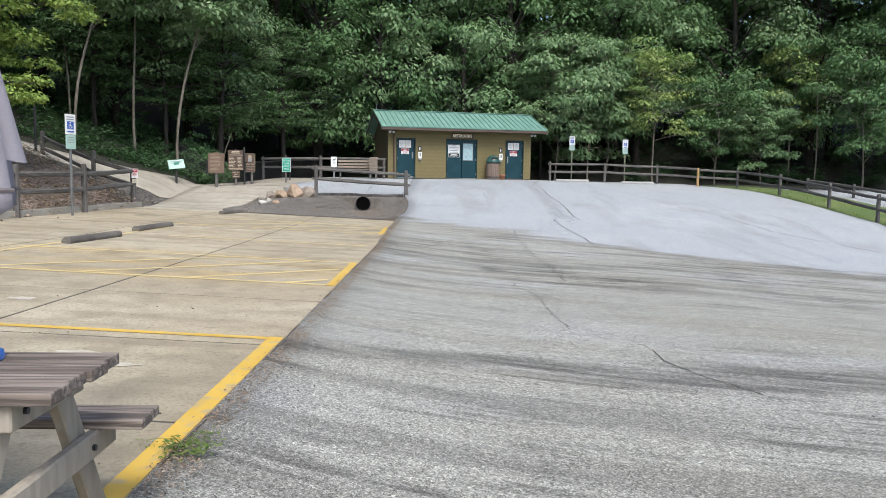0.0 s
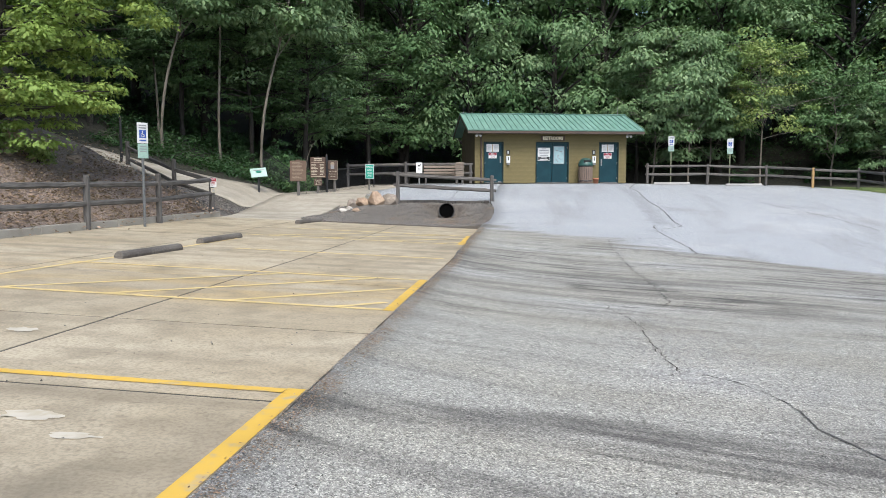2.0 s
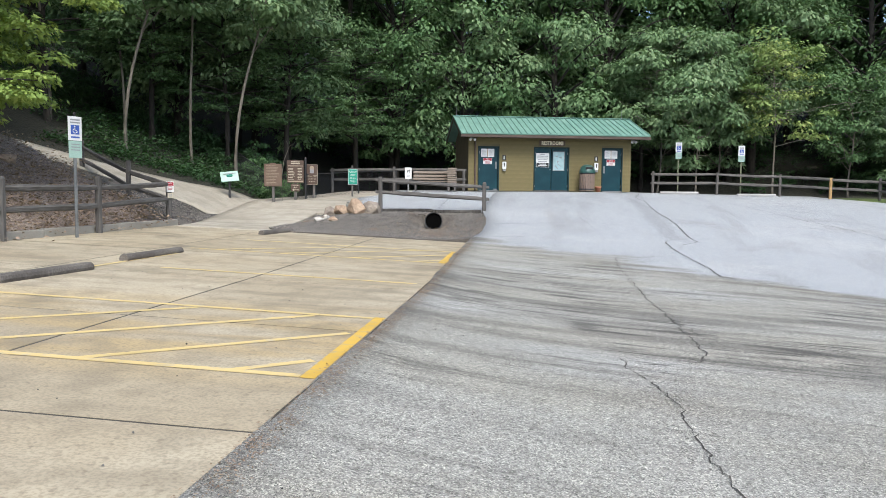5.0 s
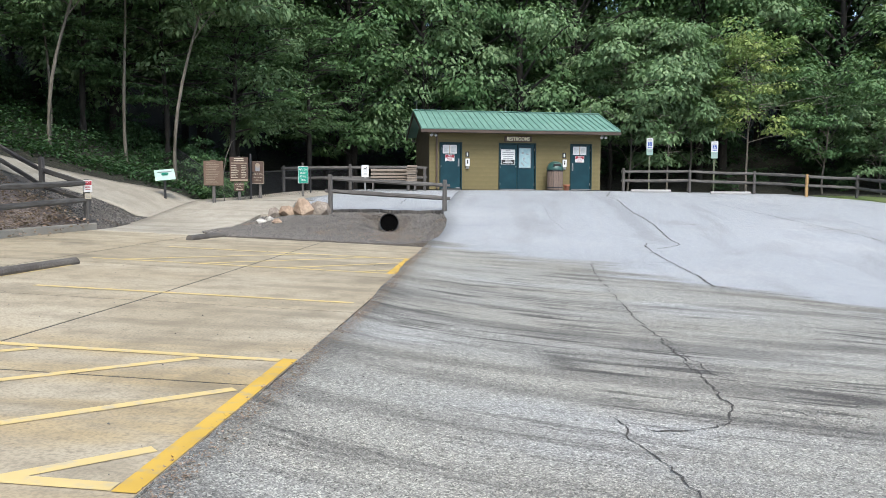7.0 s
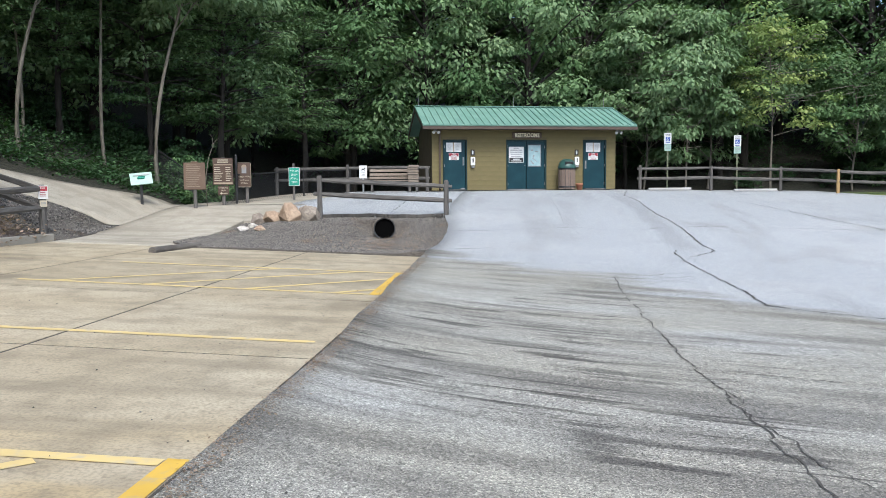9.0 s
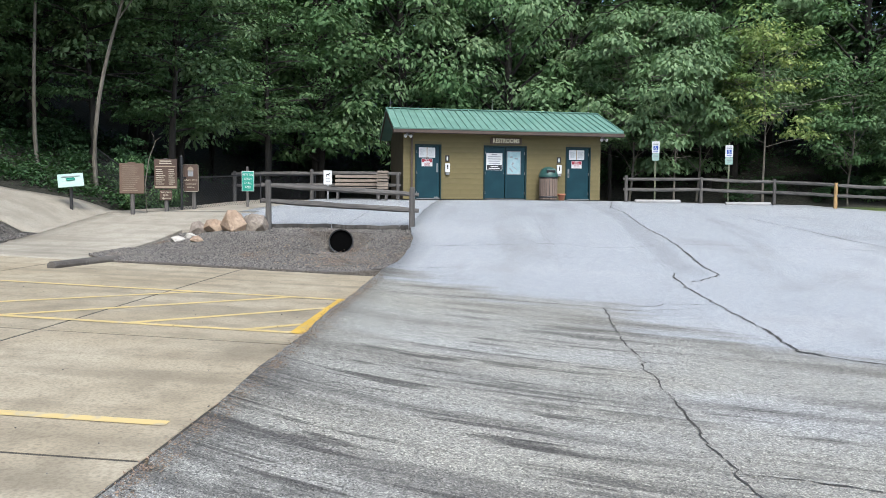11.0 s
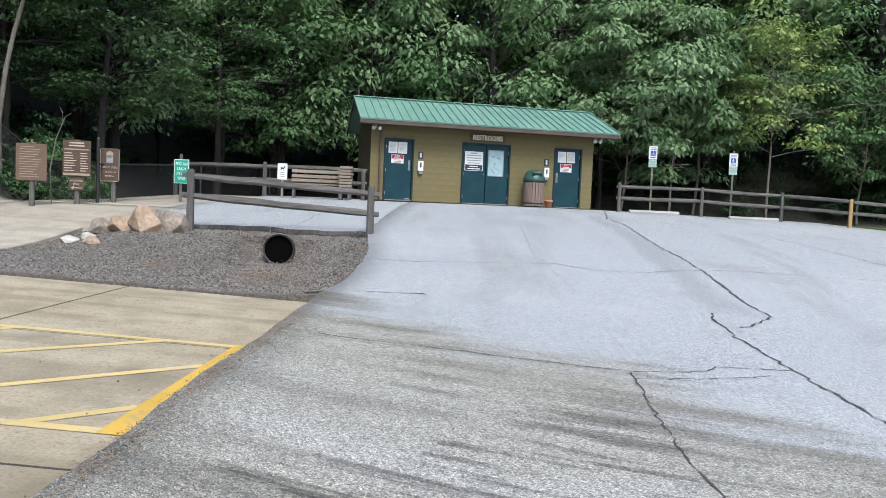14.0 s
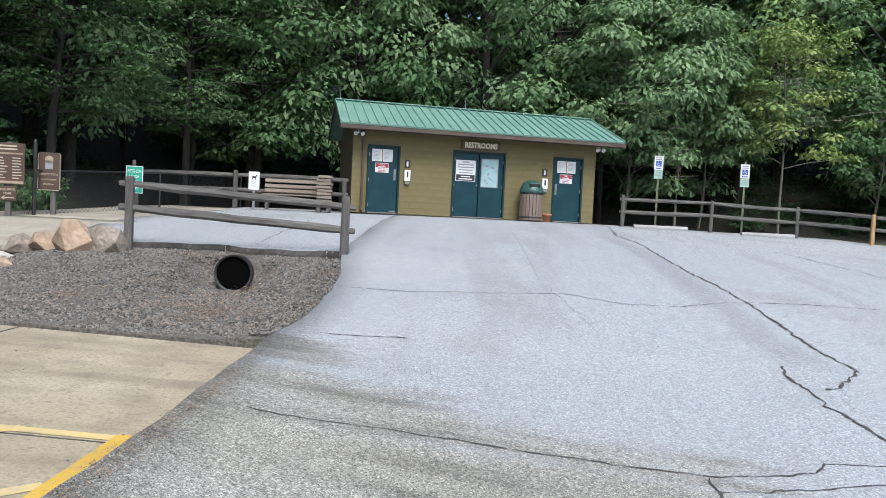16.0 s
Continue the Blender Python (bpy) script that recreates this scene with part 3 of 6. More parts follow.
def kerb_x(y):
    return -10.15 + 0.045 * max(0.0, y - 16.3)


kerb = thing("kerb", "grey concrete kerb along the mulch bed", "kerb", kind="structure")
kys = span(-5, 25.95, 11)
for y0, y1 in zip(kys, kys[1:]):
    x0, x1 = kerb_x(y0), kerb_x(y1)
    z = concrete_z(x0, (y0 + y1) / 2)
    h = 0.17
    part("kerb_block", boxed(((x0 + x1) / 2 - 0.08, (y0 + y1) / 2, z + h / 2 - 0.1), (0.17, y1 - y0 - 0.012, h + 0.2), turned(0, 0, -math.degrees(math.atan2(x1 - x0, y1 - y0))), 0.018, 2), KERB, kerb)

rows = [[(x, y) for x in [kerb_x(y) - 0.16 - d for d in (0, 0.4, 1, 1.6, 2.2, 2.8, 3.4, 4.2, 5, 6, 7, 8)]] for y in stretch_line([(-5, 14, 10), (14, 25.7, 14)])]
tagged(solid_sheet("mulch_bed", rows, lambda x, y: mound_z(x, y) + bed_lift(x, y) + 0.09 + 0.05 * noise.noise((x, y, 3)), 0.3, MULCH), "brown bark and dry leaf mulch on the bank", "mulch", kind="structure")
rows = [[(x, 25.7 + (trail_near(x) - 0.02 - 25.7) * k) for x in span(-9.74 - 0.3 * smooth(0.1, 0.95, k), -17.0, 18)] for k in span(0, 1, 12)]
tagged(solid_sheet("gravel_bed", rows, lambda x, y: bank_z(x, y) + bed_lift(x, y) + 0.05 * smooth(0, 0.7, -9.7 - 0.3 * smooth(26.0, 29.3, y) - x) - 0.015 + 0.03 * noise.noise((x, y, 3)), 0.3, GRAVEL), "grey gravel tip of the planted bed", "gravel", kind="structure")
rows = [[(x, y) for x in [gravel_left(y) + (drive_left(y) + 0.05 - gravel_left(y)) * k for k in span(0, 1, 40)]] for y in span(25.72, 30.5, 34)]
tagged(solid_sheet("gravel_swale", rows, lambda x, y: gravel_z(x, y) + 0.03 * (x < drive_left(y) - 0.3) + 0.025 * noise.noise((x * 3, y * 3, 1)), 0.3, GRAVEL), "grey gravel swale around the culvert", "gravel", kind="structure")


def strip(name, x0, y0, x1, y1, w, material, z_of, lift=0.004, n=8, label="", kind="structure"):
    """A painted line laid on the paving."""
    d = Vector((x1 - x0, y1 - y0, 0))
    s = Vector((-d.y, d.x, 0)).normalized() * (w / 2)
    bm = bmesh.new()
    last = None
    for k in span(0, 1, n):
        p = Vector((x0, y0, 0)) + d * k
        row = [bm.verts.new((p.x + s.x * e, p.y + s.y * e, z_of(p.x + s.x * e, p.y + s.y * e) + lift)) for e in (-1, 1)]
        if last:
            bm.faces.new((last[0], row[0], row[1], last[1]))
        last = row
    bmesh.ops.recalc_face_normals(bm, faces=bm.faces)
    return tagged(as_object(name, bm, material), label, "road marking", "parking markings", kind)


for y0, y1, w in ((-4, 7.5, 0.125), (10.78, 13.6, 0.12), (19.95, 22.65, 0.19)):
    strip("parking_line", EDGE - 0.02 - w / 2, y0, EDGE - 0.02 - w / 2, y1, w, YELLOW, concrete_z, 0.006, 20, "thick yellow painted edge of the parking pad")
for y, x0, mt in ((7.44, -6.4, YELLOW), (10.84, -6.9, FADED), (13.54, -6.9, FADED), (16.78, -5.6, FADED), (20.0, -6.6, FADED), (22.58, -6.4, FADED)):
    strip("parking_line", x0, y, EDGE - 0.15, y, 0.10, mt, concrete_z, 0.005, 10, "thin worn yellow parking stripe")
for y0 in (10.86, 20.02):
    for a in (-2.05, -3.3, -4.75, -6.1):
        reach = min(2.6, EDGE - 0.2 - a)
        strip("parking_line", a, y0, a + reach, y0 + reach, 0.095, FADED, concrete_z, 0.0045, 8, "faded diagonal hatching of the access aisle")
strip("parking_line", -6.9, 10.7, -6.35, 18.9, 0.09, FADED, concrete_z, 0.0055, 10, "faded yellow line along the wheel stops")


def blotch(x, y, w, h, seed):
    rnd = random.Random(seed)
    bm = bmesh.new()
    vs = []
    for i in range(22):
        a = math.tau * i / 22
        k = rnd.uniform(0.6, 1.05)
        px, py = x + w * k * math.cos(a), y + h * k * math.sin(a)
        vs.append(bm.verts.new((px, py, concrete_z(px, py) + 0.005)))
    bm.faces.new(vs)
    tagged(as_object("spill_mark", bm, WHITE_SPOT), "pale dried spill on the concrete", "stain", "spills", "structure")


for s, (x, y, w, h) in enumerate(((-2.72, 6.6, 0.2, 0.1), (-2.95, 6.52, 0.13, 0.06), (-2.3, 6.32, 0.17, 0.06), (-4.29, 8.74, 0.16, 0.11), (-2.4, 5.42, 0.18, 0.07))):
    blotch(x, y, w, h, s)


def crack(points, w, seed, jag=0.06):
    """A jagged open crack that wanders between a few turning points."""
    rnd = random.Random(seed)
    line = []
    for (ax, ay), (bx, by) in zip(points, points[1:]):
        n = max(3, int(math.hypot(bx - ax, by - ay) / 0.07))
        for i in range(n):
            k = i / n
            line.append(Vector((ax + (bx - ax) * k + rnd.gauss(0, jag) * 0.35 + 1.2 * jag * noise.noise((seed, len(line) * 0.21, 0)), ay + (by - ay) * k + rnd.gauss(0, jag) * 0.35, 0)))
    bm = bmesh.new()
    last = None
    for i, p in enumerate(line[:-1]):
        d = line[i + 1] - p
        s = Vector((-d.y, d.x, 0)).normalized() * (w * rnd.uniform(0.15, 1.0) * 0.32)
        row = [bm.verts.new((q.x, q.y, drive_z(q.x, q.y) + 0.006)) for q in (p - s, p + s)]
        if last:
            bm.faces.new((last[0], row[0], row[1], last[1]))
        last = row
    bmesh.ops.recalc_face_normals(bm, faces=bm.faces)
    tagged(as_object("crack", bm, CRACK), "dark jagged crack in the asphalt", "crack", "asphalt cracks", "structure")


crack([(5.6, 44), (4.3, 36.14), (4.41, 34.05), (4.25, 31.9), (4.2, 29.8), (4.37, 28.2), (4.38, 27.21), (4.37, 26.2), (4.48, 25.5), (4.25, 25.1), (3.94, 24.8), (3.67, 24.67)], 0.085, 1, 0.045)
crack([(3.68, 25.4), (3.62, 25.1), (3.64, 24.1), (3.78, 23.0), (3.86, 22.1), (3.92, 21.3), (3.88, 20.6), (4.34, 20.33), (5.51, 20.07)], 0.075, 2, 0.045)
crack([(3.75, 23.06), (3.11, 23.02), (2.98, 23.0), (2.85, 22.83), (2.66, 22.75), (2.2, 22.64), (1.59, 22.7), (0.89, 22.84), (0.14, 23.05), (-0.74, 23.25), (-1.2, 23.41)], 0.034, 3, 0.02)
crack([(2.1, 22.6), (2.03, 21.2), (2.05, 19.8), (2.03, 18.4), (2.02, 17.3), (2.06, 16.3), (2.05, 15.3), (2.06, 14.2), (2.04, 13.4), (1.88, 12.83), (1.77, 12.7), (1.35, 12.55), (1.16, 12.66)], 0.036, 4, 0.04)
crack([(1.07, 12.85), (1.13, 12.41), (1.22, 11.95), (1.32, 11.5), (1.37, 11.1), (1.33, 10.7), (1.32, 10.3), (1.33, 9.9), (1.37, 9.4), (1.39, 9.11), (1.31, 8.96), (1.22, 8.87)], 0.026, 5, 0.04)
crack([(1.37, 9.2), (1.6, 9.02), (1.79, 8.87), (1.91, 8.6), (1.98, 8.35), (2.02, 8.05), (2.0, 7.7), (2.2, 7.2), (2.6, 6.4)], 0.03, 14, 0.03)
crack([(2.07, 16.8), (2.51, 16.72), (2.99, 16.58), (3.45, 16.44), (3.77, 16.38), (6, 16.4)], 0.032, 6, 0.025)
crack([(2.1, 16.0), (2.11, 15.0), (2.3, 13.9), (2.6, 12.6)], 0.025, 7)
crack([(-1.1, 28.3), (-0.11, 27.9), (0.99, 27.81), (1.96, 27.95), (2.61, 27.57), (3.32, 27.57), (3.74, 27.79), (4.45, 28.13), (5.24, 28.4), (6.53, 28.67), (10, 29.4)], 0.036, 8, 0.02)
crack([(-0.9, 25.9), (-0.4, 25.8), (0.2, 25.72)], 0.05, 9, 0.02)
crack([(2.1, 22.4), (2.9, 22.6), (3.62, 22.89)], 0.03, 15, 0.02)
crack([(8, 36), (9, 31), (11, 26), (14, 22)], 0.09, 10)
crack([(-3.0, 36.5), (-2.9, 33), (-2.85, 30.6)], 0.05, 11)
crack([(1.83, 38.5), (1.69, 28.9), (2.1, 26)], 0.014, 12, 0.03)


# broken front lip of the apron: exposed tar, and the undercut's shade painted dark
rb = random.Random(17)
bm = bmesh.new()
last = None
for x in span(-6.1, EDGE - 0.06, 90):
    y = 30.45 + 0.07 * math.sin(x * 3.1) + 0.05 * math.sin(x * 7) - 0.015 + rb.gauss(0, 0.012)
    z = drive_z(x, y)
    row = [bm.verts.new((x, y + dy, z + dz)) for dy, dz in ((-0.01, -0.2), (-0.035 + rb.gauss(0, 0.012), -0.06), (-0.02, 0.002 + rb.gauss(0, 0.004)), (0.03 + abs(rb.gauss(0, 0.015)), 0.007), (0.05, -0.02))]
    if last:
        for p, q, u, w in zip(last, last[1:], row, row[1:]):
            bm.faces.new((p, u, w, q))
    last = row
bmesh.ops.recalc_face_normals(bm, faces=bm.faces)
tagged(as_object("asphalt_edge", bm, CRACK), "broken tar edge of the asphalt apron with its undercut shade painted dark", "asphalt edge", kind="structure")


# ---- restroom building ----
def restroom():
    b = thing("restroom_building", "small olive block restroom building with green metal roof", "building", (-2.3, 41.35, 1.53), 13.2)
    L, R, D, H = -0.45, 7.45, 4.6, 2.56
    doors = ((0.0, 1.02), (2.68, 4.41), (6.0, 7.04))
    top = 2.09
    walls = bmesh.new()
    cuts = [L] + [v for d in doors for v in d] + [R]
    for a, c in zip(cuts[::2], cuts[1::2]):
        box(walls, ((a + c) / 2, 0.1, H / 2), (c - a, 0.18, H))
    for a, c in doors:
        box(walls, ((a + c) / 2, 0.1, (H + top) / 2), (c - a, 0.18, H - top))
    wall = part("front_wall", walls, MORTAR, b, "olive painted block wall")
    part("side_wall", boxed((L + 0.1, D / 2 + 0.1, H / 2), (0.2, D - 0.2, H)), SIDE_BROWN, b)
    part("side_wall", boxed((R - 0.1, D / 2 + 0.1, H / 2), (0.2, D - 0.2, H)), BLOCK, b)
    part("back_wall", boxed(((L + R) / 2, D - 0.1, H / 2), (R - L - 0.4, 0.2, H)), BLOCK, b)
    part("interior_floor", boxed(((L + R) / 2, D / 2, 0.0), (R - L - 0.4, D - 0.4, 0.06)), CEMENT, b)
    # gables
    for x, mt in ((L + 0.1, SIDE_BROWN), (R - 0.1, SIDE_BROWN)):
        bm = bmesh.new()
        tri = [bm.verts.new((x + dx, y, z)) for dx in (-0.1, 0.1) for y, z in ((0.0, H), (D, H), (D / 2, H + 0.95))]
        bm.faces.new(tri[:3]), bm.faces.new(tri[3:])
        for i, j in ((0, 1), (1, 2), (2, 0)):
            bm.faces.new((tri[i], tri[j], tri[j + 3], tri[i + 3]))
        bmesh.ops.recalc_face_normals(bm, faces=bm.faces)
        part("gable", bm, mt, b)
    # blocks proud of the mortar, running bond
    course, length = 0.2, 0.405
    k = 0
    z = 0.0
    blocks = {}
    while z < H - 0.02:
        h = min(course, H - z)
        x = L - (length / 2 if k % 2 else 0)
        while x < R:
            spans = [(max(x, L), min(x + length, R))]
            if z < top - 0.05:
                for a, c in doors:
                    nxt = []
                    for p, q in spans:
                        if q <= a or p >= c:
                            nxt.append((p, q))
                        else:
                            nxt += [(p, a)] if p < a else []
                            nxt += [(c, q)] if q > c else []
                    spans = nxt
            for p, q in spans:
                if q - p > 0.03:
                    key = (round(q - p, 2), round(h, 2))
                    if key not in blocks:
                        bm = boxed((0, 0, 0), (key[0] - 0.005, 0.02, key[1] - 0.005), None, 0.003)
                        ob = part("block", bm, BLOCK, wall)
                        blocks[key] = ob.data
                    else:
                        ob = new("block", blocks[key])
                        ob.parent = wall
                    ob.location = ((p + q) / 2, 0.015, z + h / 2)
            x += length
        z += course
        k += 1
    # roof: standing seam pans front and back, ridge cap, fascia, gutter
    x0, x1, e, rz, ez = -0.9, 8.15, -0.62, 3.66, 2.62
    slope = math.atan2(rz - ez, D / 2 - e)
    run = math.hypot(rz - ez, D / 2 - e)
    bm = bmesh.new()
    for s in (1, -1):
        cy = (e + D / 2) / 2 if s > 0 else D - (e + D / 2) / 2
        box(bm, ((x0 + x1) / 2, cy, (rz + ez) / 2), (x1 - x0, run, 0.05), turned(math.degrees(slope) * s, 0, 0))
    roof = part("roof", bm, ROOF_GREEN, b, "green standing-seam metal roof")
    n = 32
    pan = None
    for i in range(n + 1):
        x = x0 + 0.015 + (x1 - x0 - 0.03) * i / n
        for s in (1, -1):
            if pan is None:
                pan = boxed((0, 0, 0), (0.035, run, 0.055), None, 0.008)
                ob = part("seam", pan, ROOF_GREEN, roof)
                pan = ob.data
            else:
                ob = new("seam", pan)
                ob.parent = roof
            cy = (e + D / 2) / 2 if s > 0 else D - (e + D / 2) / 2
            ob.matrix_basis = pose(x, cy, (rz + ez) / 2 + 0.045, math.degrees(slope) * s, 0, 0)
    part("ridge_cap", boxed(((x0 + x1) / 2, D / 2, rz + 0.04), (x1 - x0 + 0.02, 0.3, 0.035), None, 0.012), ROOF_GREEN, roof)
    part("fascia", boxed(((x0 + x1) / 2, e + 0.05, ez - 0.09), (x1 - x0 - 0.04, 0.03, 0.16)), TRIM_BROWN, b, "brown timber fascia")
    part("soffit", boxed(((x0 + x1) / 2, (e + 0.02) / 2 + 0.02, ez - 0.11), (x1 - x0 - 0.06, 0.56, 0.02)), TRIM_BROWN, b)
    for s in (x0 + 0.02, x1 - 0.02):
        for t in (1, -1):
            cy = (e + D / 2) / 2 if t > 0 else D - (e + D / 2) / 2
            part("barge_board", boxed((s, cy, (rz + ez) / 2 - 0.1), (0.03, run, 0.15), turned(math.degrees(slope) * t, 0, 0)), TRIM_BROWN, b)
    g = bmesh.new()
    box(g, ((x0 + x1) / 2, e - 0.07, ez - 0.1), (x1 - x0, 0.012, 0.11), None, 0.004)
    box(g, ((x0 + x1) / 2, e - 0.02, ez - 0.15), (x1 - x0, 0.1, 0.012))
    part("gutter", g, TRIM_BROWN, b, "brown metal gutter")
    dp = bmesh.new()
    box(dp, (-0.13, -0.05, 1.25), (0.075, 0.06, 2.35), None, 0.01)
    box(dp, (-0.13, -0.32, 2.45), (0.07, 0.56, 0.055), turned(-8, 0, 0), 0.01)
    box(dp, (-0.13, -0.12, 0.06), (0.075, 0.2, 0.06), turned(-15, 0, 0), 0.01)
    part("downspout", dp, TRIM_BROWN, b)
    for x in (-0.72, 3.55, 7.75):
        rod = tubed((x, D / 2, rz + 0.05), (x, D / 2, rz + 0.5), 0.012, 0.006, 8)
        tube(rod, (x, D / 2, rz + 0.04), (x, D / 2, rz + 0.1), 0.04, 0.025, 10)
        part("lightning_rod", rod, STEEL, b)
    # doors
    def leaf(a, c, hinge_left):
        w = c - a
        d = part("door", boxed(((a + c) / 2, 0.075, top / 2 + 0.0), (w - 0.012, 0.045, top - 0.09), None, 0.004), DOOR_GREEN, b, "teal painted steel door, closed")
        hx = a + 0.015 if hinge_left else c - 0.015
        for z in (0.25, 1.02, 1.8):
            part("hinge", boxed((hx, 0.045, z), (0.025, 0.02, 0.11), None, 0.004), STEEL, d)
        return d
    for a, c in doors:
        f = bmesh.new()
        for x in (a + 0.03, c - 0.03):
            box(f, (x, 0.06, top / 2), (0.06, 0.15, top), None, 0.006)
        box(f, ((a + c) / 2, 0.06, top - 0.03), (c - a - 0.12, 0.149, 0.06), None, 0.006)
        part("door_frame", f, DOOR_FRAME, b)
        part("threshold", boxed(((a + c) / 2, 0.03, 0.015), (c - a - 0.12, 0.2, 0.03), None, 0.005), STEEL, b)

    def lever(d, x, z):
        part("handle_plate", boxed((x, 0.048, z), (0.07, 0.012, 0.34), None, 0.004), STEEL, d)
        lv = tubed((x, 0.045, z - 0.02), (x, -0.01, z - 0.02), 0.012)
        tube(lv, (x, -0.005, z - 0.1), (x, -0.005, z + 0.06), 0.011)
        part("handle", lv, STEEL, d, "brushed steel pull handle")

    def notices(d, x):
        for dx in (-0.165, 0.165):
            p = part("window_pane", boxed((x + dx, 0.05, 1.78), (0.3, 0.012, 0.38), None, 0.003), PAPER, d, "papered-over door light")
            part("paper", boxed((x + dx, 0.042, 1.78), (0.26, 0.004, 0.33)), WHITE, p)
            bars(p, GREY_TEXT, x + dx, 1.88, 0.2, 6, 0.04, 0.008, 0.038, int(x * 7 + dx * 9))
        part("mullion", boxed((x, 0.042, 1.78), (0.03, 0.02, 0.4), None, 0.004), NEW_POST, d, "orange timber glazing bar")
        s = part("notice", boxed((x, 0.048, 1.4), (0.42, 0.006, 0.29)), WHITE, d, "red and white notice")
        part("notice_band", boxed((x, 0.043, 1.47), (0.4, 0.004, 0.13)), RED, s)
        words("NO", 0.1, WHITE, s, pose(x, 0.039, 1.5), depth=0.002)
        bars(s, WHITE, x, 1.43, 0.32, 1, 0.1, 0.025, 0.0395, 3, centre=True)
        bars(s, RED, x, 1.365, 0.34, 3, 0.045, 0.016, 0.0425, 4, centre=True)

    d = leaf(0.06, 0.96, True)
    lever(d, 0.87, 1.2), notices(d, 0.47)
    part("kick_guard", boxed((0.83, 0.03, 0.07), (0.18, 0.05, 0.05), None, 0.01), STEEL, d)
    d = leaf(6.06, 6.98, False)
    lever(d, 6.14, 1.05), notices(d, 6.47)
    d = leaf(2.74, 3.54, True)
    s = part("notice", boxed((3.12, 0.047, 1.47), (0.64, 0.008, 0.66), None, 0.002), WHITE, d, "white printed notice")
    for i, (w, z) in enumerate(((0.22, 1.74), (0.5, 1.66), (0.52, 1.575), (0.46, 1.49), (0.44, 1.405))):
        part("text_line", boxed((3.12, 0.042, z), (w, 0.003, 0.034)), GREY_TEXT, s)
    part("notice_band", boxed((3.12, 0.0415, 1.25), (0.6, 0.004, 0.19)), BLACK, s)
    bars(s, WHITE, 3.12, 1.285, 0.44, 2, 0.075, 0.035, 0.038, 8, centre=True)
    part("knob", tubed((3.49, 0.06, 1.03), (3.49, 0.02, 1.03), 0.022, 0.018, 12), STEEL, d)
    d = leaf(3.555, 4.35, False)
    s = part("poster", boxed((3.9, 0.047, 1.43), (0.54, 0.01, 0.88), None, 0.003), PALE_BLUE, d, "pale blue framed map poster")
    f = bmesh.new()
    for c, sz in (((3.9, 0.043, 1.87), (0.57, 0.016, 0.03)), ((3.9, 0.043, 0.99), (0.57, 0.016, 0.03)), ((3.63, 0.043, 1.43), (0.03, 0.016, 0.85)), ((4.17, 0.043, 1.43), (0.03, 0.016, 0.85))):
        box(f, c, sz, None, 0.004)
    part("poster_frame", f, STEEL, s)
    for i, (x, z, w, h) in enumerate(((3.8, 1.65, 0.1, 0.07), (4.0, 1.6, 0.13, 0.05), (3.86, 1.4, 0.07, 0.1), (3.92, 1.25, 0.25, 0.03), (3.8, 1.15, 0.2, 0.05))):
        part("poster_mark", boxed((x, 0.0405, z), (w, 0.003, h), turned(0, 12 * i, 0)), GREY_TEXT, s)
    # name board
    s = part("name_board", boxed((3.56, -0.03, 2.27), (1.26, 0.05, 0.25), None, 0.012), SIGN_BROWN, b, "routed dark brown name board")
    words("RESTROOMS", 0.235, SIGN_CREAM, s, pose(3.56, -0.06, 2.265) @ Matrix.Diagonal((0.8, 1, 1, 1)), bold=0.008)
    # dispensers and pictograms by the doors
    for x in (1.25, 5.72):
        part("pictogram", boxed((x, -0.006, 1.56), (0.17, 0.01, 0.24), None, 0.003), BLACK, b, "black restroom pictogram plate")
        part("pictogram_figure", boxed((x, -0.014, 1.56), (0.06, 0.006, 0.16), None, 0.02), WHITE, b)
        dsp = part("dispenser", boxed((x, -0.05, 1.2), (0.19, 0.1, 0.34), None, 0.02, 2), WHITE, b, "white wall dispenser")
        part("dispenser_slot", boxed((x, -0.104, 1.23), (0.05, 0.01, 0.17), None, 0.004), BLACK, dsp)
        part("drip_tray", boxed((x, -0.05, 0.97), (0.15, 0.1, 0.09), None, 0.015), STEEL, b)
    # flood lamps under the eaves
    for x in (-0.3, 7.5):
        lamp = bmesh.new()
        box(lamp, (x, -0.03, 2.46), (0.1, 0.06, 0.1), None, 0.015)
        part_l = part("flood_light", lamp, WHITE, b, "white twin-head flood light")
        for dx in (-0.09, 0.1):
            h = tubed((x + dx * 0.5, -0.06, 2.45), (x + dx, -0.2, 2.38), 0.035, 0.06, 14)
            tube(h, (x + dx, -0.2, 2.38), (x + dx * 1.1, -0.23, 2.365), 0.064, 0.064, 14)
            part("lamp_head", h, WHITE, part_l)
    return b


restroom()


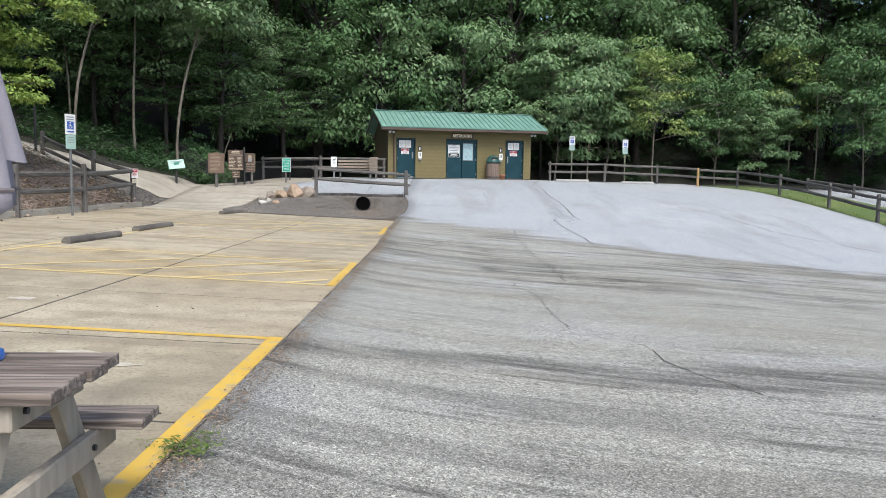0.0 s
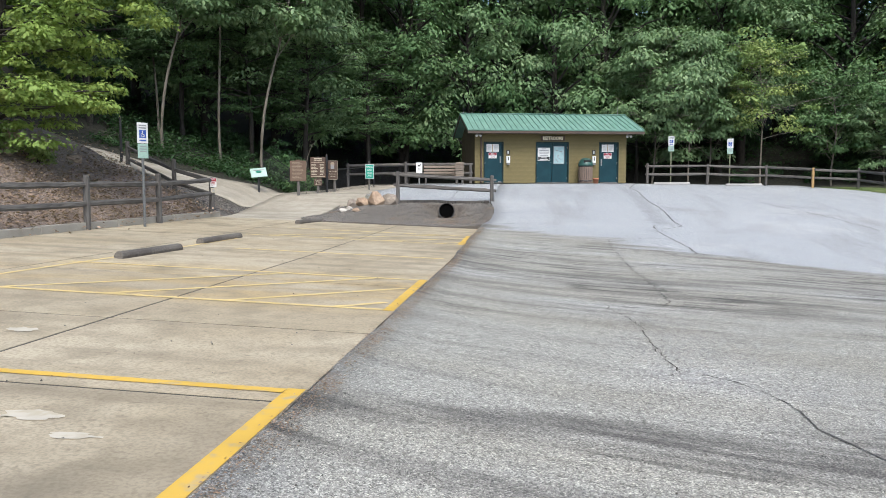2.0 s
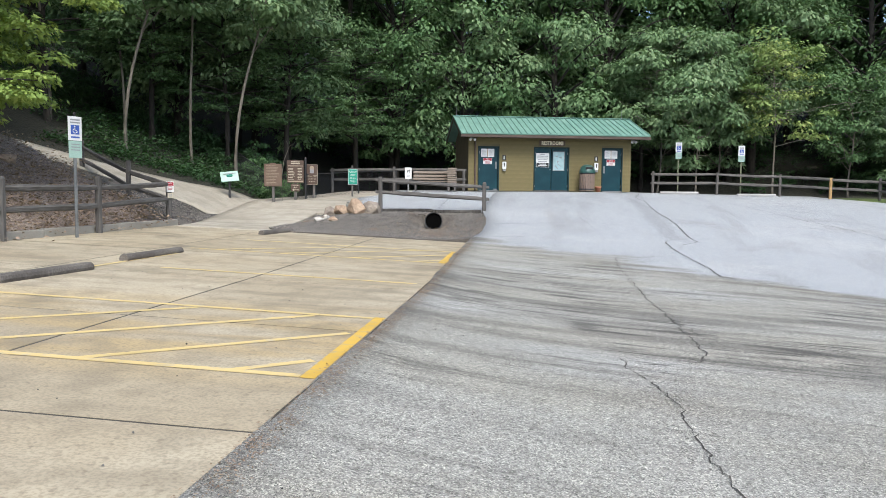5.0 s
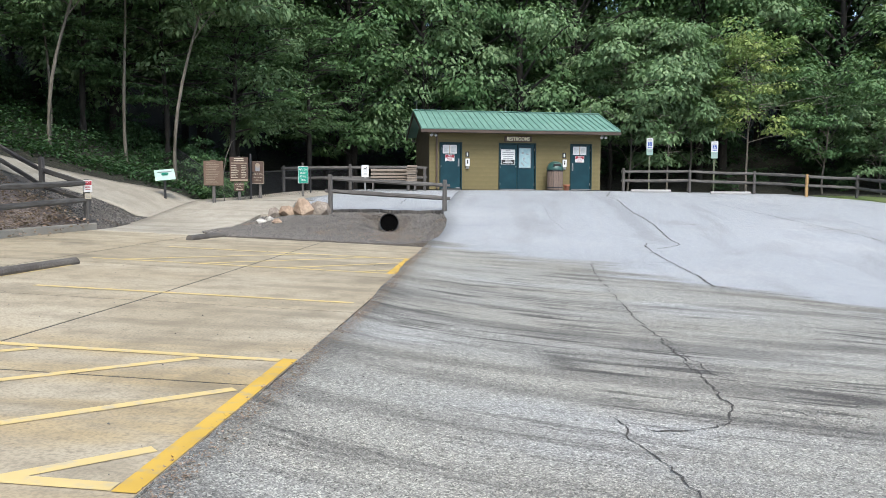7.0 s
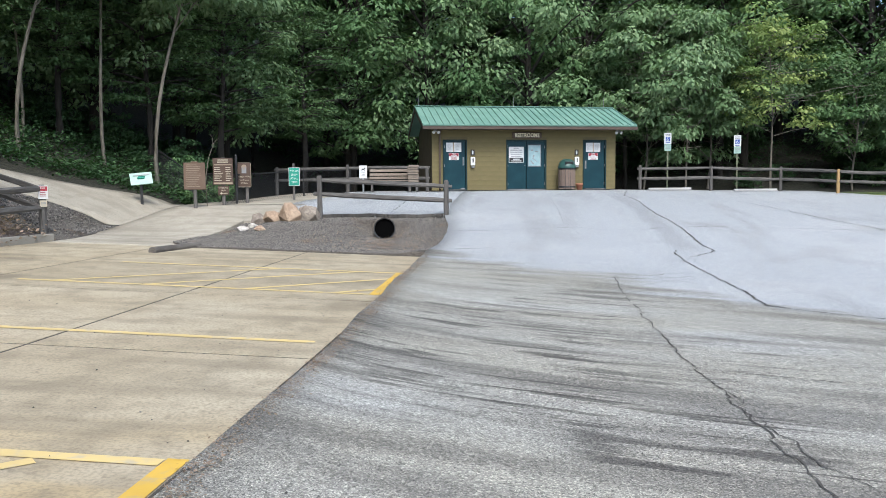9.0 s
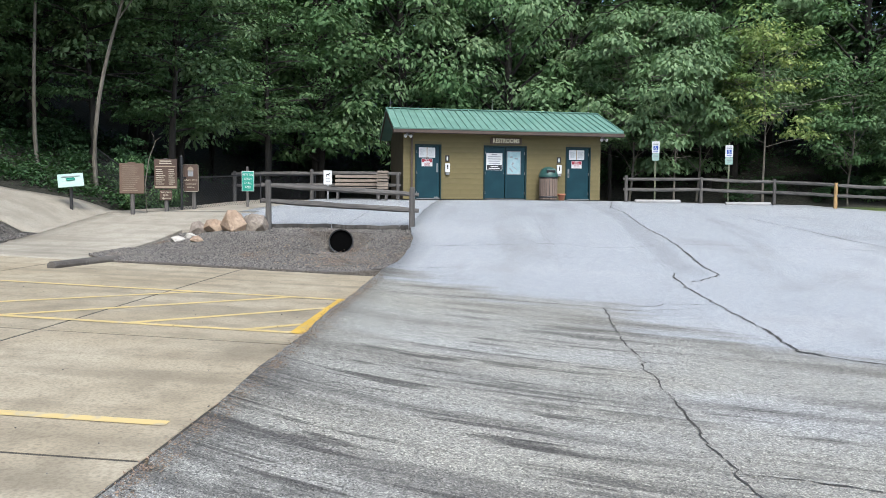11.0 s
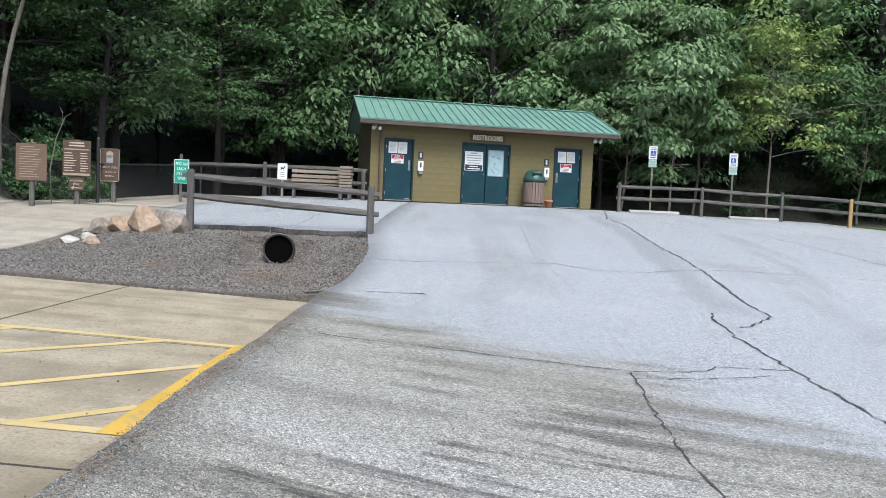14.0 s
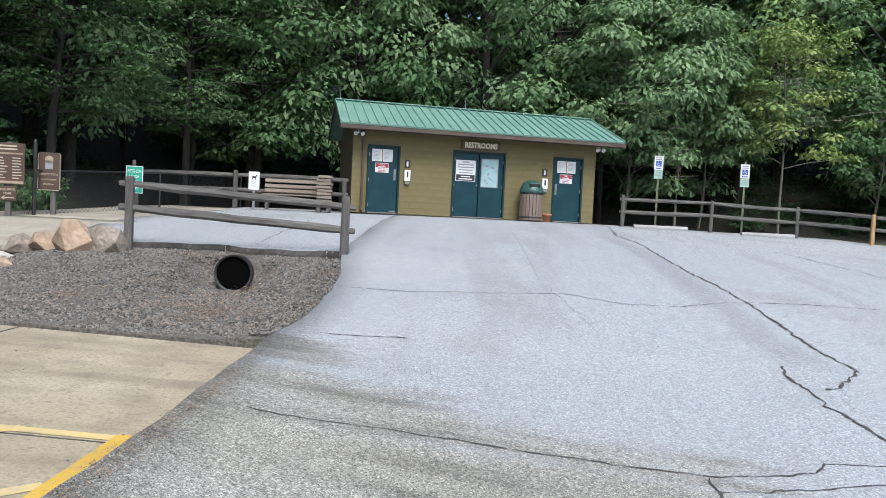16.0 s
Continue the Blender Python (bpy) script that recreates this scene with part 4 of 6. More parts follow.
# ---- trees ----
def leaves(name, centres, per, spread, size, material, parent, seed, droop=0.4, aspect=0.5):
    """Many small folded leaves in sprays about the given centres."""
    r = np.random.default_rng(seed)
    n = len(centres) * per
    c = np.repeat(np.asarray(centres, float), per, axis=0)
    off = r.normal(0, 1, (n, 3)) * np.array([spread, spread, spread * 0.33])
    off[:, 2] -= 0.25 * np.hypot(off[:, 0], off[:, 1])
    p = c + off
    a = r.uniform(0, math.tau, n)
    tilt = r.normal(-droop * 0.7, 0.3, n)
    d = np.stack([np.cos(a) * np.cos(tilt), np.sin(a) * np.cos(tilt), np.sin(tilt)], 1)
    up = np.stack([r.normal(0, 0.35, n), r.normal(0, 0.35, n), np.ones(n)], 1)
    s = np.cross(d, up)
    s /= np.linalg.norm(s, axis=1)[:, None] + 1e-9
    ln_ = (size * r.uniform(0.6, 1.3, n))[:, None]
    w = ln_ * aspect * 0.5
    nrm = np.cross(s, d)
    v = np.stack([p, p + d * ln_ * 0.45 + s * w + nrm * w * 0.3, p + d * ln_, p + d * ln_ * 0.45 - s * w + nrm * w * 0.3], 1).reshape(-1, 3)
    idx = np.arange(n * 4).reshape(-1, 4)
    me = bpy.data.meshes.new(name)
    me.vertices.add(n * 4)
    me.vertices.foreach_set("co", v.astype(np.float32).ravel())
    tri = np.concatenate([idx[:, [0, 1, 2]], idx[:, [0, 2, 3]]], 0).astype(np.int32)
    me.loops.add(tri.size)
    me.loops.foreach_set("vertex_index", tri.ravel())
    me.polygons.add(len(tri))
    me.polygons.foreach_set("loop_start", np.arange(0, tri.size, 3, dtype=np.int32))
    me.update(calc_edges=True)
    me.materials.append(material)
    ob = new(name, me)
    ob.parent = parent
    return ob


def foliage(name, centres, per, spread, size, material, parent, seed, flat=0.6, droop=0.7, aspect=0.5):
    """Leaves hung over many small domes, drooping outward, with dark hollows between the domes."""
    r = np.random.default_rng(seed)
    n = len(centres) * per
    c = np.repeat(np.asarray(centres, float), per, axis=0)
    big = np.repeat(r.uniform(0.55, 1.3, len(centres)), per)
    a = r.uniform(0, math.tau, n)
    z = r.uniform(-0.3, 1.0, n)
    h = np.sqrt(1 - z * z)
    u = np.stack([np.cos(a) * h, np.sin(a) * h, z], 1)
    lumpy = 1 + 0.22 * np.sin(3 * a + np.repeat(r.uniform(0, 6, len(centres)), per))
    p = c + u * np.array([1, 1, flat]) * (spread * big * lumpy * r.uniform(0.55, 1.1, n))[:, None]
    nrm = u * np.array([1, 1, 1 / flat]) + r.normal(0, 0.45, (n, 3))
    nrm /= np.linalg.norm(nrm, axis=1)[:, None]
    b = a + r.normal(0, 0.8, n)
    d = np.stack([np.cos(b), np.sin(b), -droop * r.uniform(0.4, 1.5, n)], 1)
    d -= 0.8 * nrm * np.sum(d * nrm, 1)[:, None]
    d /= np.linalg.norm(d, axis=1)[:, None]
    s = np.cross(d, nrm)
    s /= np.linalg.norm(s, axis=1)[:, None] + 1e-9
    ln_ = (size * r.uniform(0.55, 1.35, n))[:, None]
    w = ln_ * aspect * 0.5
    v = np.stack([p, p + d * ln_ * 0.45 + s * w - nrm * w * 0.3, p + d * ln_, p + d * ln_ * 0.45 - s * w - nrm * w * 0.3], 1).reshape(-1, 3)
    idx = np.arange(n * 4).reshape(-1, 4)
    tri = np.concatenate([idx[:, [0, 1, 2]], idx[:, [0, 2, 3]]], 0).astype(np.int32)
    me = bpy.data.meshes.new(name)
    me.vertices.add(n * 4)
    me.vertices.foreach_set("co", v.astype(np.float32).ravel())
    me.loops.add(tri.size)
    me.loops.foreach_set("vertex_index", tri.ravel())
    me.polygons.add(len(tri))
    me.polygons.foreach_set("loop_start", np.arange(0, tri.size, 3, dtype=np.int32))
    me.update(calc_edges=True)
    me.materials.append(material)
    ob = new(name, me)
    ob.parent = parent
    return ob


def limb(bm, pts, r0, r1, n=7):
    """A tapered bough along a line of points."""
    rings = []
    for i, p in enumerate(pts):
        p = Vector(p)
        d = (Vector(pts[min(i + 1, len(pts) - 1)]) - Vector(pts[max(i - 1, 0)])).normalized()
        q = d.to_track_quat("Z", "Y")
        r = r0 + (r1 - r0) * i / (len(pts) - 1)
        rings.append([bm.verts.new(p + q @ Vector((r * math.cos(math.tau * k / n), r * math.sin(math.tau * k / n), 0))) for k in range(n)])
    for a, b in zip(rings, rings[1:]):
        for k in range(n):
            bm.faces.new((a[k], a[(k + 1) % n], b[(k + 1) % n], b[k]))
    bm.faces.new(rings[-1])


def tree(name, label, seed, height, radius, bare, bark, leaf, clumps, per, size, spread=0.5, lean=(0, 0), trunk=None, squash=1.0, bend=0.15, boughs=12, droop=0.7, fill=0.3, flat=0.72, lift=1.0, upright=1.6):
    """A trunk that wanders, boughs that fork from it, and sprays of leaves along and round the boughs."""
    r = random.Random(seed)
    t = thing(name, label, "tree")
    bm = bmesh.new()
    tr = trunk or height * 0.013 + 0.04
    pts = []
    ph, ph2 = r.uniform(0, 6), r.uniform(0, 6)
    for k in span(0, 1, 12):
        z = height * 0.93 * k
        pts.append(Vector((lean[0] * k + bend * math.sin(k * 5 + ph) * k ** 0.5, lean[1] * k + bend * math.sin(k * 4 + ph2) * k ** 0.5, z - 0.3 * (k == 0))))
    limb(bm, pts, tr, tr * 0.18, 9)
    tips = []
    for i in range(boughs):
        k = bare + (0.97 - bare) * ((i + r.random()) / boughs)
        f = k * 12
        j = min(11, int(f))
        p = pts[j].lerp(pts[j + 1], f - j)
        a = i * 2.4 + r.uniform(-0.5, 0.5)
        shape = math.sin(math.pi * min(1, max(0.08, (k - bare) / (1 - bare) * 0.85 + 0.15))) ** 0.6
        reach = radius * shape * r.uniform(0.65, 1.1)
        rise_ = reach * r.uniform(0.3, 1.2) * lift * squash
        line = [p]
        for s in (0.35, 0.7, 1.0):
            line.append(p + Vector((math.cos(a) * reach * s + r.gauss(0, 0.12), math.sin(a) * reach * s + r.gauss(0, 0.12), rise_ * s ** 0.8 - 0.1 * reach * s * s)))
        limb(bm, line, tr * (0.42 - 0.25 * k), 0.012, 5)
        for s in (0.45, 0.7, 0.9, 1.0):
            q = line[0].lerp(line[3], s)
            tips.append((q, reach * 0.34))
            side = Vector((-math.sin(a), math.cos(a), 0.1)) * reach * 0.42 * r.choice((-1, 1)) * (1.1 - 0.4 * s)
            limb(bm, [q, q + side * 0.5, q + side], 0.018, 0.006, 4)
            tips.append((q + side, reach * 0.3))
    part("trunk", bm, bark, t, "", True)
    cs = []
    r.shuffle(tips)
    for i in range(clumps):
        q, rad = tips[i % len(tips)]
        cs.append((q.x + r.gauss(0, rad * fill), q.y + r.gauss(0, rad * fill), q.z + r.gauss(0.05, rad * fill * upright)))
    foliage("crown", cs, per, spread, size, leaf, t, seed, flat, droop)
    return t


def stand(t, spots, z_of=land_z, jitter=0.12):
    """Plants t at the first spot and copies of it at the others: (x, y, turn, scale)."""
    r = random.Random(len(spots) * 7 + int(spots[0][0]))
    for i, (x, y, turn, s) in enumerate(spots):
        m = pose(x, y, z_of(x, y) - 0.05, r.uniform(-2, 2), r.uniform(-2, 2), turn) @ Matrix.Diagonal((s, s, s * r.uniform(1 - jitter, 1 + jitter), 1))
        if i == 0:
            first = m
        else:
            copy_thing(t, m)
    t.matrix_basis = first


stand(tree("tulip_tree", "tall broadleaf tree with rounded mid-green leaf masses", 11, 18, 4.4, 0.12, BARK_SHADED, LEAF, 84, 230, 0.27, 1.25, boughs=34),
      [(-1.5, 50.5, 0, 1.0), (4.5, 51.0, 70, 1.05), (-7.5, 47.5, 140, 0.95), (19.5, 51.5, 210, 1.0), (27, 46, 20, 1.0), (11.5, 51.5, 20, 0.9), (22.3, 55.2, 250, 1.05), (-17.6, 40.2, 300, 0.9), (-13.9, 43.4, 170, 0.95)])
stand(tree("sweetgum_tree", "tall woodland tree with pale drooping leaf sprays", 12, 17, 4.2, 0.1, BARK_SHADED, LEAF_PALE, 80, 220, 0.27, 1.15, boughs=34, droop=0.8),
      [(1.6, 49.2, 0, 0.95), (-3.6, 48.8, 90, 1.0), (13.2, 53, 200, 1.05), (24, 51, 130, 1.0), (-20.5, 41.0, 60, 1.0), (-15.8, 38.8, 200, 0.85), (-11.6, 41.6, 20, 0.8)])
stand(tree("oak_tree", "tall broad-crowned oak in the wood's edge", 13, 20, 5.2, 0.1, BARK_SHADED, LEAF, 70, 184, 0.32, 1.55, boughs=34, trunk=0.2),
      [(8.6, 54.0, 100, 1.0), (-3, 55, 200, 1.1), (-17, 49, 50, 1.1), (16.5, 57, 280, 1.1), (2.5, 57, 10, 1.1), (23, 58, 160, 1.1), (31, 53, 90, 1.1), (-23, 43, 30, 1.1), (-10, 53, 120, 1.1), (-21, 36, 70, 1.0), (-27, 30, 170, 1.1), (36, 44, 20, 1.1), (9, 60, 40, 1.2), (14, 63, 140, 1.25), (20, 63, 220, 1.25), (-14, 60, 310, 1.2), (-26, 50, 10, 1.2), (-7.2, 47.2, 190, 0.9), (-17, 41.5, 250, 0.95), (28, 60, 100, 1.25), (34, 57, 300, 1.25), (26.5, 53.5, 60, 1.1), (31.5, 47.5, 240, 1.05), (6, 62, 200, 1.3), (-6, 61, 40, 1.3)])
# added oaks: crowns mostly above the view, there to shade the wood below
stand(tree("canopy_oak", "tall straight oak added for the shade of its high crown", 23, 22, 5.0, 0.4, BARK_SHADED, LEAF, 70, 190, 0.3, 1.45, boughs=26, trunk=0.17),
      [(-9.2, 45.6, 160, 1.0), (-12.2, 47.0, 45, 0.95), (-24, 37, 300, 1.0)])
stand(tree("beech_tree", "understorey beech with thin layered sprays, green darkened for shade", 24, 8.5, 3.0, 0.3, BARK_SHADED, LEAF_HALF_SHADE, 120, 105, 0.15, 0.66, boughs=26, flat=0.28, lift=0.35, droop=0.5, upright=0.45),
      [(-10.8, 39.2, 0, 1.0), (-8.8, 43.8, 100, 1.0), (-13.2, 38.0, 200, 0.9), (-16.0, 36.8, 300, 0.95), (-18.4, 33.2, 30, 0.9), (6.3, 49.6, 120, 0.9)])
# hanging compound-leaved trees beside the building and the accessible bays
stand(tree("tree_of_heaven", "mid-sized tree with heavy drooping compound leaf sprays", 14, 8.2, 2.9, 0.13, BARK, LEAF_PALE, 54, 230, 0.26, 0.8, boughs=22, bend=0.3, droop=0.8, flat=0.6, trunk=0.065),
      [(7.0, 48.2, 0, 1.0), (9.0, 47.9, 130, 0.9), (10.4, 49.5, 60, 1.0), (19.6, 47.6, 200, 0.7)])
stand(tree("turning_tree", "slender tree with thinning yellowing autumn leaves", 15, 9.0, 2.7, 0.32, BARK, LEAF_AUTUMN, 60, 95, 0.2, 0.7, boughs=18, flat=0.5, trunk=0.06),
      [(12.9, 47.6, 0, 1.0), (21.8, 49.0, 140, 0.95)])
stand(tree("young_maple", "young maple with fresh green leaves", 16, 7.5, 2.6, 0.2, BARK, LEAF, 48, 170, 0.22, 0.75, boughs=18, bend=0.3, trunk=0.06),
      [(24.0, 44.5, 0, 1.0), (17.0, 48.4, 100, 0.95)])
# overhanging trees on the bank
stand(tree("bank_maple", "leaning maple with layered yellow-green leaves over the bank", 17, 9.5, 3.4, 0.05, BARK_SHADED, LEAF_YELLOW, 400, 210, 0.135, 0.55, lean=(1.4, 0.2), boughs=44, squash=0.3, fill=0.6, droop=0.6, flat=0.42, upright=0.9),
      [(-13.8, 20.9, 0, 1.0)], mound_z)
stand(tree("bank_elm", "dense leafy elm over the mulched bank", 18, 9.5, 3.6, 0.2, BARK_SHADED, LEAF_AUTUMN, 260, 96, 0.19, 0.5, lean=(0.6, -0.4), boughs=40, squash=0.4, fill=0.6, droop=0.7, flat=0.4, upright=0.6),
      [(-19.0, 27.4, 200, 1.1)], mound_z)
# slender leaning saplings on the trail
stand(tree("sapling", "slender pale-barked leaning sapling with a pale drooping crown", 19, 12, 3.6, 0.46, BARK, LEAF_PALE, 96, 110, 0.26, 0.62, lean=(1.2, 0.0), trunk=0.078, bend=0.4, boughs=14, droop=1.1, flat=0.4),
      [(-11.75, 35.5, 0, 1.0), (-15.1, 33.0, 10, 0.95)], bank_z)
stand(tree("straight_sapling", "slender pale-barked upright sapling with a high crown", 20, 12, 2.2, 0.55, BARK, LEAF, 40, 60, 0.24, 0.5, lean=(0.4, 0.2), trunk=0.07, bend=0.22, boughs=14),
      [(-13.65, 35.5, 0, 1.0), (-16.4, 35.2, 120, 0.9), (-18.5, 33.5, 200, 1.0), (22.6, 47.3, 80, 0.8)])


def shrub(name, label, seed, w, h, leaf, clumps, per, size):
    r = random.Random(seed)
    t = thing(name, label, "shrub")
    bm = bmesh.new()
    cs = []
    for i in range(9):
        a, k = r.uniform(0, 6.28), r.uniform(0.3, 1)
        tip = Vector((math.cos(a) * w * k * 0.8, math.sin(a) * w * k * 0.8, h * r.uniform(0.5, 1)))
        limb(bm, [(0, 0, -0.2), tip * 0.5 + Vector((0, 0, 0.1)), tip], 0.02, 0.005, 4)
        cs += [tuple(tip * s + Vector((r.gauss(0, w * 0.22), r.gauss(0, w * 0.22), r.gauss(0, h * 0.12)))) for s in [r.uniform(0.35, 1) for _ in range(clumps // 9)]]
    part("stem", bm, BARK_SHADED, t)
    foliage("foliage", cs, per, w * 0.2, size, leaf, t, seed)
    return t


rs = random.Random(5)
spots = [(x + rs.uniform(-0.8, 0.8), 51.5 + 0.12 * max(0, -x) + rs.uniform(-0.6, 2.2), rs.uniform(0, 360), rs.uniform(0.7, 1.25)) for x in range(-13, 32, 3)]
spots += [(-11.8 + rs.uniform(-0.6, 0.6) - k * 1.3, 35.6 + rs.uniform(-0.2, 2.6) + k * 0.2, rs.uniform(0, 360), rs.uniform(0.5, 0.9)) for k in range(8)]
spots += [(12.5 + k * 1.6 + rs.uniform(-0.5, 0.5), 49.6 - 0.18 * k + rs.uniform(-0.5, 0.8), rs.uniform(0, 360), rs.uniform(0.5, 0.85)) for k in range(10)]
stand(shrub("understorey_shrub", "woodland shrub at the wood's edge, green darkened for shade", 31, 1.3, 1.9, LEAF_SHADE, 63, 26, 0.17), spots)
spots = [(-10.2 + rs.uniform(-0.4, 0.4), 35.0 + k * 1.0, rs.uniform(0, 360), rs.uniform(0.4, 0.7)) for k in range(4)] + [(18.6, 49.5, 50, 0.8), (-11.3, 36.4, 0, 0.7)]
stand(shrub("low_bush", "low mid-green bush on the woodland edge", 32, 1.2, 1.5, LEAF, 54, 26, 0.15), spots)

stand(shrub("bank_bush", "low leafy yellow-green bush on the mulched bank", 33, 1.1, 1.3, LEAF_AUTUMN, 63, 26, 0.14),
      [(-12.9, 21.5, 0, 0.6), (-13.3, 20.0, 40, 0.8), (-15.6, 22.4, 80, 1.0), (-14.6, 17.6, 10, 0.9), (-15.9, 20.0, 200, 1.1)], mound_z)

# ground cover under the trees
r = np.random.default_rng(71)
cs = []
for i in range(1300):
    x, y = r.uniform(-26, -12), r.uniform(32.5, 47)
    if y > 34.0 + 0.1 * (-11 - x):
        cs.append((x, y, land_z(x, y) + abs(r.normal(0, 0.35))))
for i in range(420):
    x, y = r.uniform(-23, -14.5), r.uniform(29.5, 34.5)
    if y > 31.2 - 0.5 * (x + 14.5):
        cs.append((x, y, land_z(x, y) + abs(r.normal(0, 0.4))))
for i in range(260):
    x = r.uniform(-17, -9.8)
    y = trail_far(x) + 1.25 + abs(r.normal(0, 1.0))
    cs.append((x, y, land_z(x, y) + abs(r.normal(0, 0.16))))
for i in range(90):
    x, y = r.uniform(-14.5, -9.9), r.uniform(33.4, 36.5)
    if x < -11.2 or y > 35.2:
        cs.append((x, y, land_z(x, y) + abs(r.normal(0, 0.1))))
for i in range(900):
    x, y = r.uniform(-12, 32), r.uniform(51, 60)
    cs.append((x, y, land_z(x, y) + abs(r.normal(0, 0.4))))
tagged(leaves("undergrowth", cs, 26, 0.33, 0.15, LEAF_SHADE, None, 72), "ferns and seedlings under the trees, green darkened for shade", "undergrowth", kind="stuff")

# far woods: leaf masses on the hillside behind
r = np.random.default_rng(77)
cs = []
for i in range(3300):
    x = r.uniform(-60, 60)
    y = 58 + r.uniform(0, 16) - 0.35 * max(0.0, abs(x) - 12)
    cs.append((x, y, max(land_z(x, y), 0) + r.uniform(0.5, 34)))
tagged(foliage("far_woods", cs, 36, 1.5, 0.58, LEAF_SHADE, None, 78), "dense woodland on the hillside, green darkened for shade", "woods", kind="stuff")


# ---- split-rail fences ----
def fence(name, label, posts, rails, group="split-rail fences", new_post=(), over=0.12):
    """posts: (x, y, z, height) along the line; rails: heights above each post's foot. Squared posts, split tapering rails."""
    ox, oy, oz, _ = posts[0]
    f = thing(name, label, "fence", (ox, oy, oz), group=group)
    r = random.Random(int(abs(ox) * 10) + len(posts))
    for i, (x, y, z, h) in enumerate(posts):
        bm = bmesh.new()
        w = 0.13
        ring = []
        for k, (zz, s) in enumerate(((-0.35, 1), (0, 1), (h * 0.5, 0.98), (h - 0.05, 0.97), (h, 0.72))):
            ring.append([bm.verts.new((x - ox + w / 2 * s * a + r.gauss(0, 0.004), y - oy + w / 2 * s * b + r.gauss(0, 0.004), z - oz + zz + r.gauss(0, 0.003))) for a, b in ((-1, -0.6), (-0.6, -1), (0.6, -1), (1, -0.6), (1, 0.6), (0.6, 1), (-0.6, 1), (-1, 0.6))])
        for p, q in zip(ring, ring[1:]):
            for k in range(8):
                bm.faces.new((p[k], p[(k + 1) % 8], q[(k + 1) % 8], q[k]))
        bm.faces.new(ring[-1])
        part("post", bm, NEW_POST if i in new_post else POST_WOOD, f, "orange new pine post" if i in new_post else "")
    for (x0, y0, z0, h0), (x1, y1, z1, h1) in zip(posts, posts[1:]):
        for rh in rails:
            a, b = Vector((x0 - ox, y0 - oy, z0 - oz + rh)), Vector((x1 - ox, y1 - oy, z1 - oz + rh))
            d = b - a
            L = d.length
            q = d.to_track_quat("X", "Z")
            bm = bmesh.new()
            ring = []
            sag, tw = r.uniform(-0.015, 0.03), r.uniform(0, 6.28)
            for k in span(0, 1, 8):
                t = min(1.0, 4.5 * min(k + 0.06, 1.06 - k))
                ry, rz = 0.05 * (0.55 + 0.45 * t), 0.07 * (0.6 + 0.4 * t)
                ring.append([bm.verts.new(Vector((-over + (L + 2 * over) * k, ry * math.cos(g + tw * 0.1) + r.gauss(0, 0.004), rz * math.sin(g + tw * 0.1) + r.gauss(0, 0.005) - sag * 4 * k * (1 - k)))) for g in (0.3, 1.2, 2.2, 3.3, 4.1, 5.2)])
            for p, s in zip(ring, ring[1:]):
                for k in range(6):
                    bm.faces.new((p[k], p[(k + 1) % 6], s[(k + 1) % 6], s[k]))
            bm.faces.new(ring[0][::-1]), bm.faces.new(ring[-1])
            o = part("rail", bm, RAIL_WOOD, f)
            o.matrix_basis = Matrix.Translation(a) @ q.to_matrix().to_4x4()
    return f


def at(x, y, h, z_of):
    return (x, y, z_of(x, y), h)


bed_z = lambda x, y: bank_z(x, y) + 0.08
fence("split_rail_fence", "weathered grey split-rail fence along the mulch bed",
      [(-10.35, 13.0, 0.5, 1.05), (-10.2, 16.1, 0.52, 1.05), (-10.02, 19.1, 0.55, 1.1), (-9.8, 22.1, 0.58, 1.15), (-10.02, 26.05, 0.72, 0.96)], (0.45, 0.88))
fence("split_rail_fence", "weathered split-rail fence climbing beside the trail",
      [(-10.08, 26.15, 0.72, 0.94), (-11.64, 26.8, 1.1, 1.18), (-14.45, 29.0, 1.98, 1.05)], (0.42, 0.84))
fence("split_rail_fence", "weathered grey split-rail fence above the culvert",
      [(-4.7, 30.03, 0.80, 1.12), (-1.31, 30.4, 0.60, 1.17)], (0.62, 1.0), over=0.16)
fence("split_rail_fence", "grey split-rail fence behind the bench",
      [(-9.2, 41.0, 1.46, 1.1), (-6.25, 41.15, 1.5, 1.13), (-2.95, 41.25, 1.5, 1.0)], (0.55, 0.98))
fence("split_rail_fence", "weathered split-rail fence behind the accessible bays",
      [(6.25, 44.6, 1.5, 1.08), (9.45, 45.0, 1.52, 1.02), (12.5, 45.1, 1.42, 1.05), (14.35, 43.6, 1.27, 1.02), (16.4, 43.2, 1.16, 1.1), (17.0, 39.2, 0.84, 1.1), (17.05, 34.4, 0.40, 1.1), (16.75, 30.1, 0.0, 1.1), (16.6, 26.5, -0.3, 1.1)], (0.5, 0.93), new_post=(3,))
fence("split_rail_fence", "far split-rail fence beyond the grass strip",
      [(20.2, 43.0, 1.0, 0.8), (20.6, 39.0, 0.7, 0.8), (20.6, 35, 0.35, 0.8), (20.4, 31, 0.0, 0.8)], (0.35, 0.65))

# grass strip and the lane beyond the right-hand fence
rows = [[(drive_right(y) + (d if i else -0.25), y) for i, d in enumerate((0, 0.8, 1.8, 3.0))] for y in span(18, 45, 18)]
tagged(solid_sheet("grass_verge", rows, lambda x, y: asphalt_z(min(x, 17), y) + 0.02 * (x > drive_right(y)) - 0.05 * (x < drive_right(y)), 0.3, GRASS_SOIL), "mown green grass verge", "grass", kind="structure")
rows = [[(x, y) for x in span(18.2, 25, 6)] for y in span(15, 44, 12)]
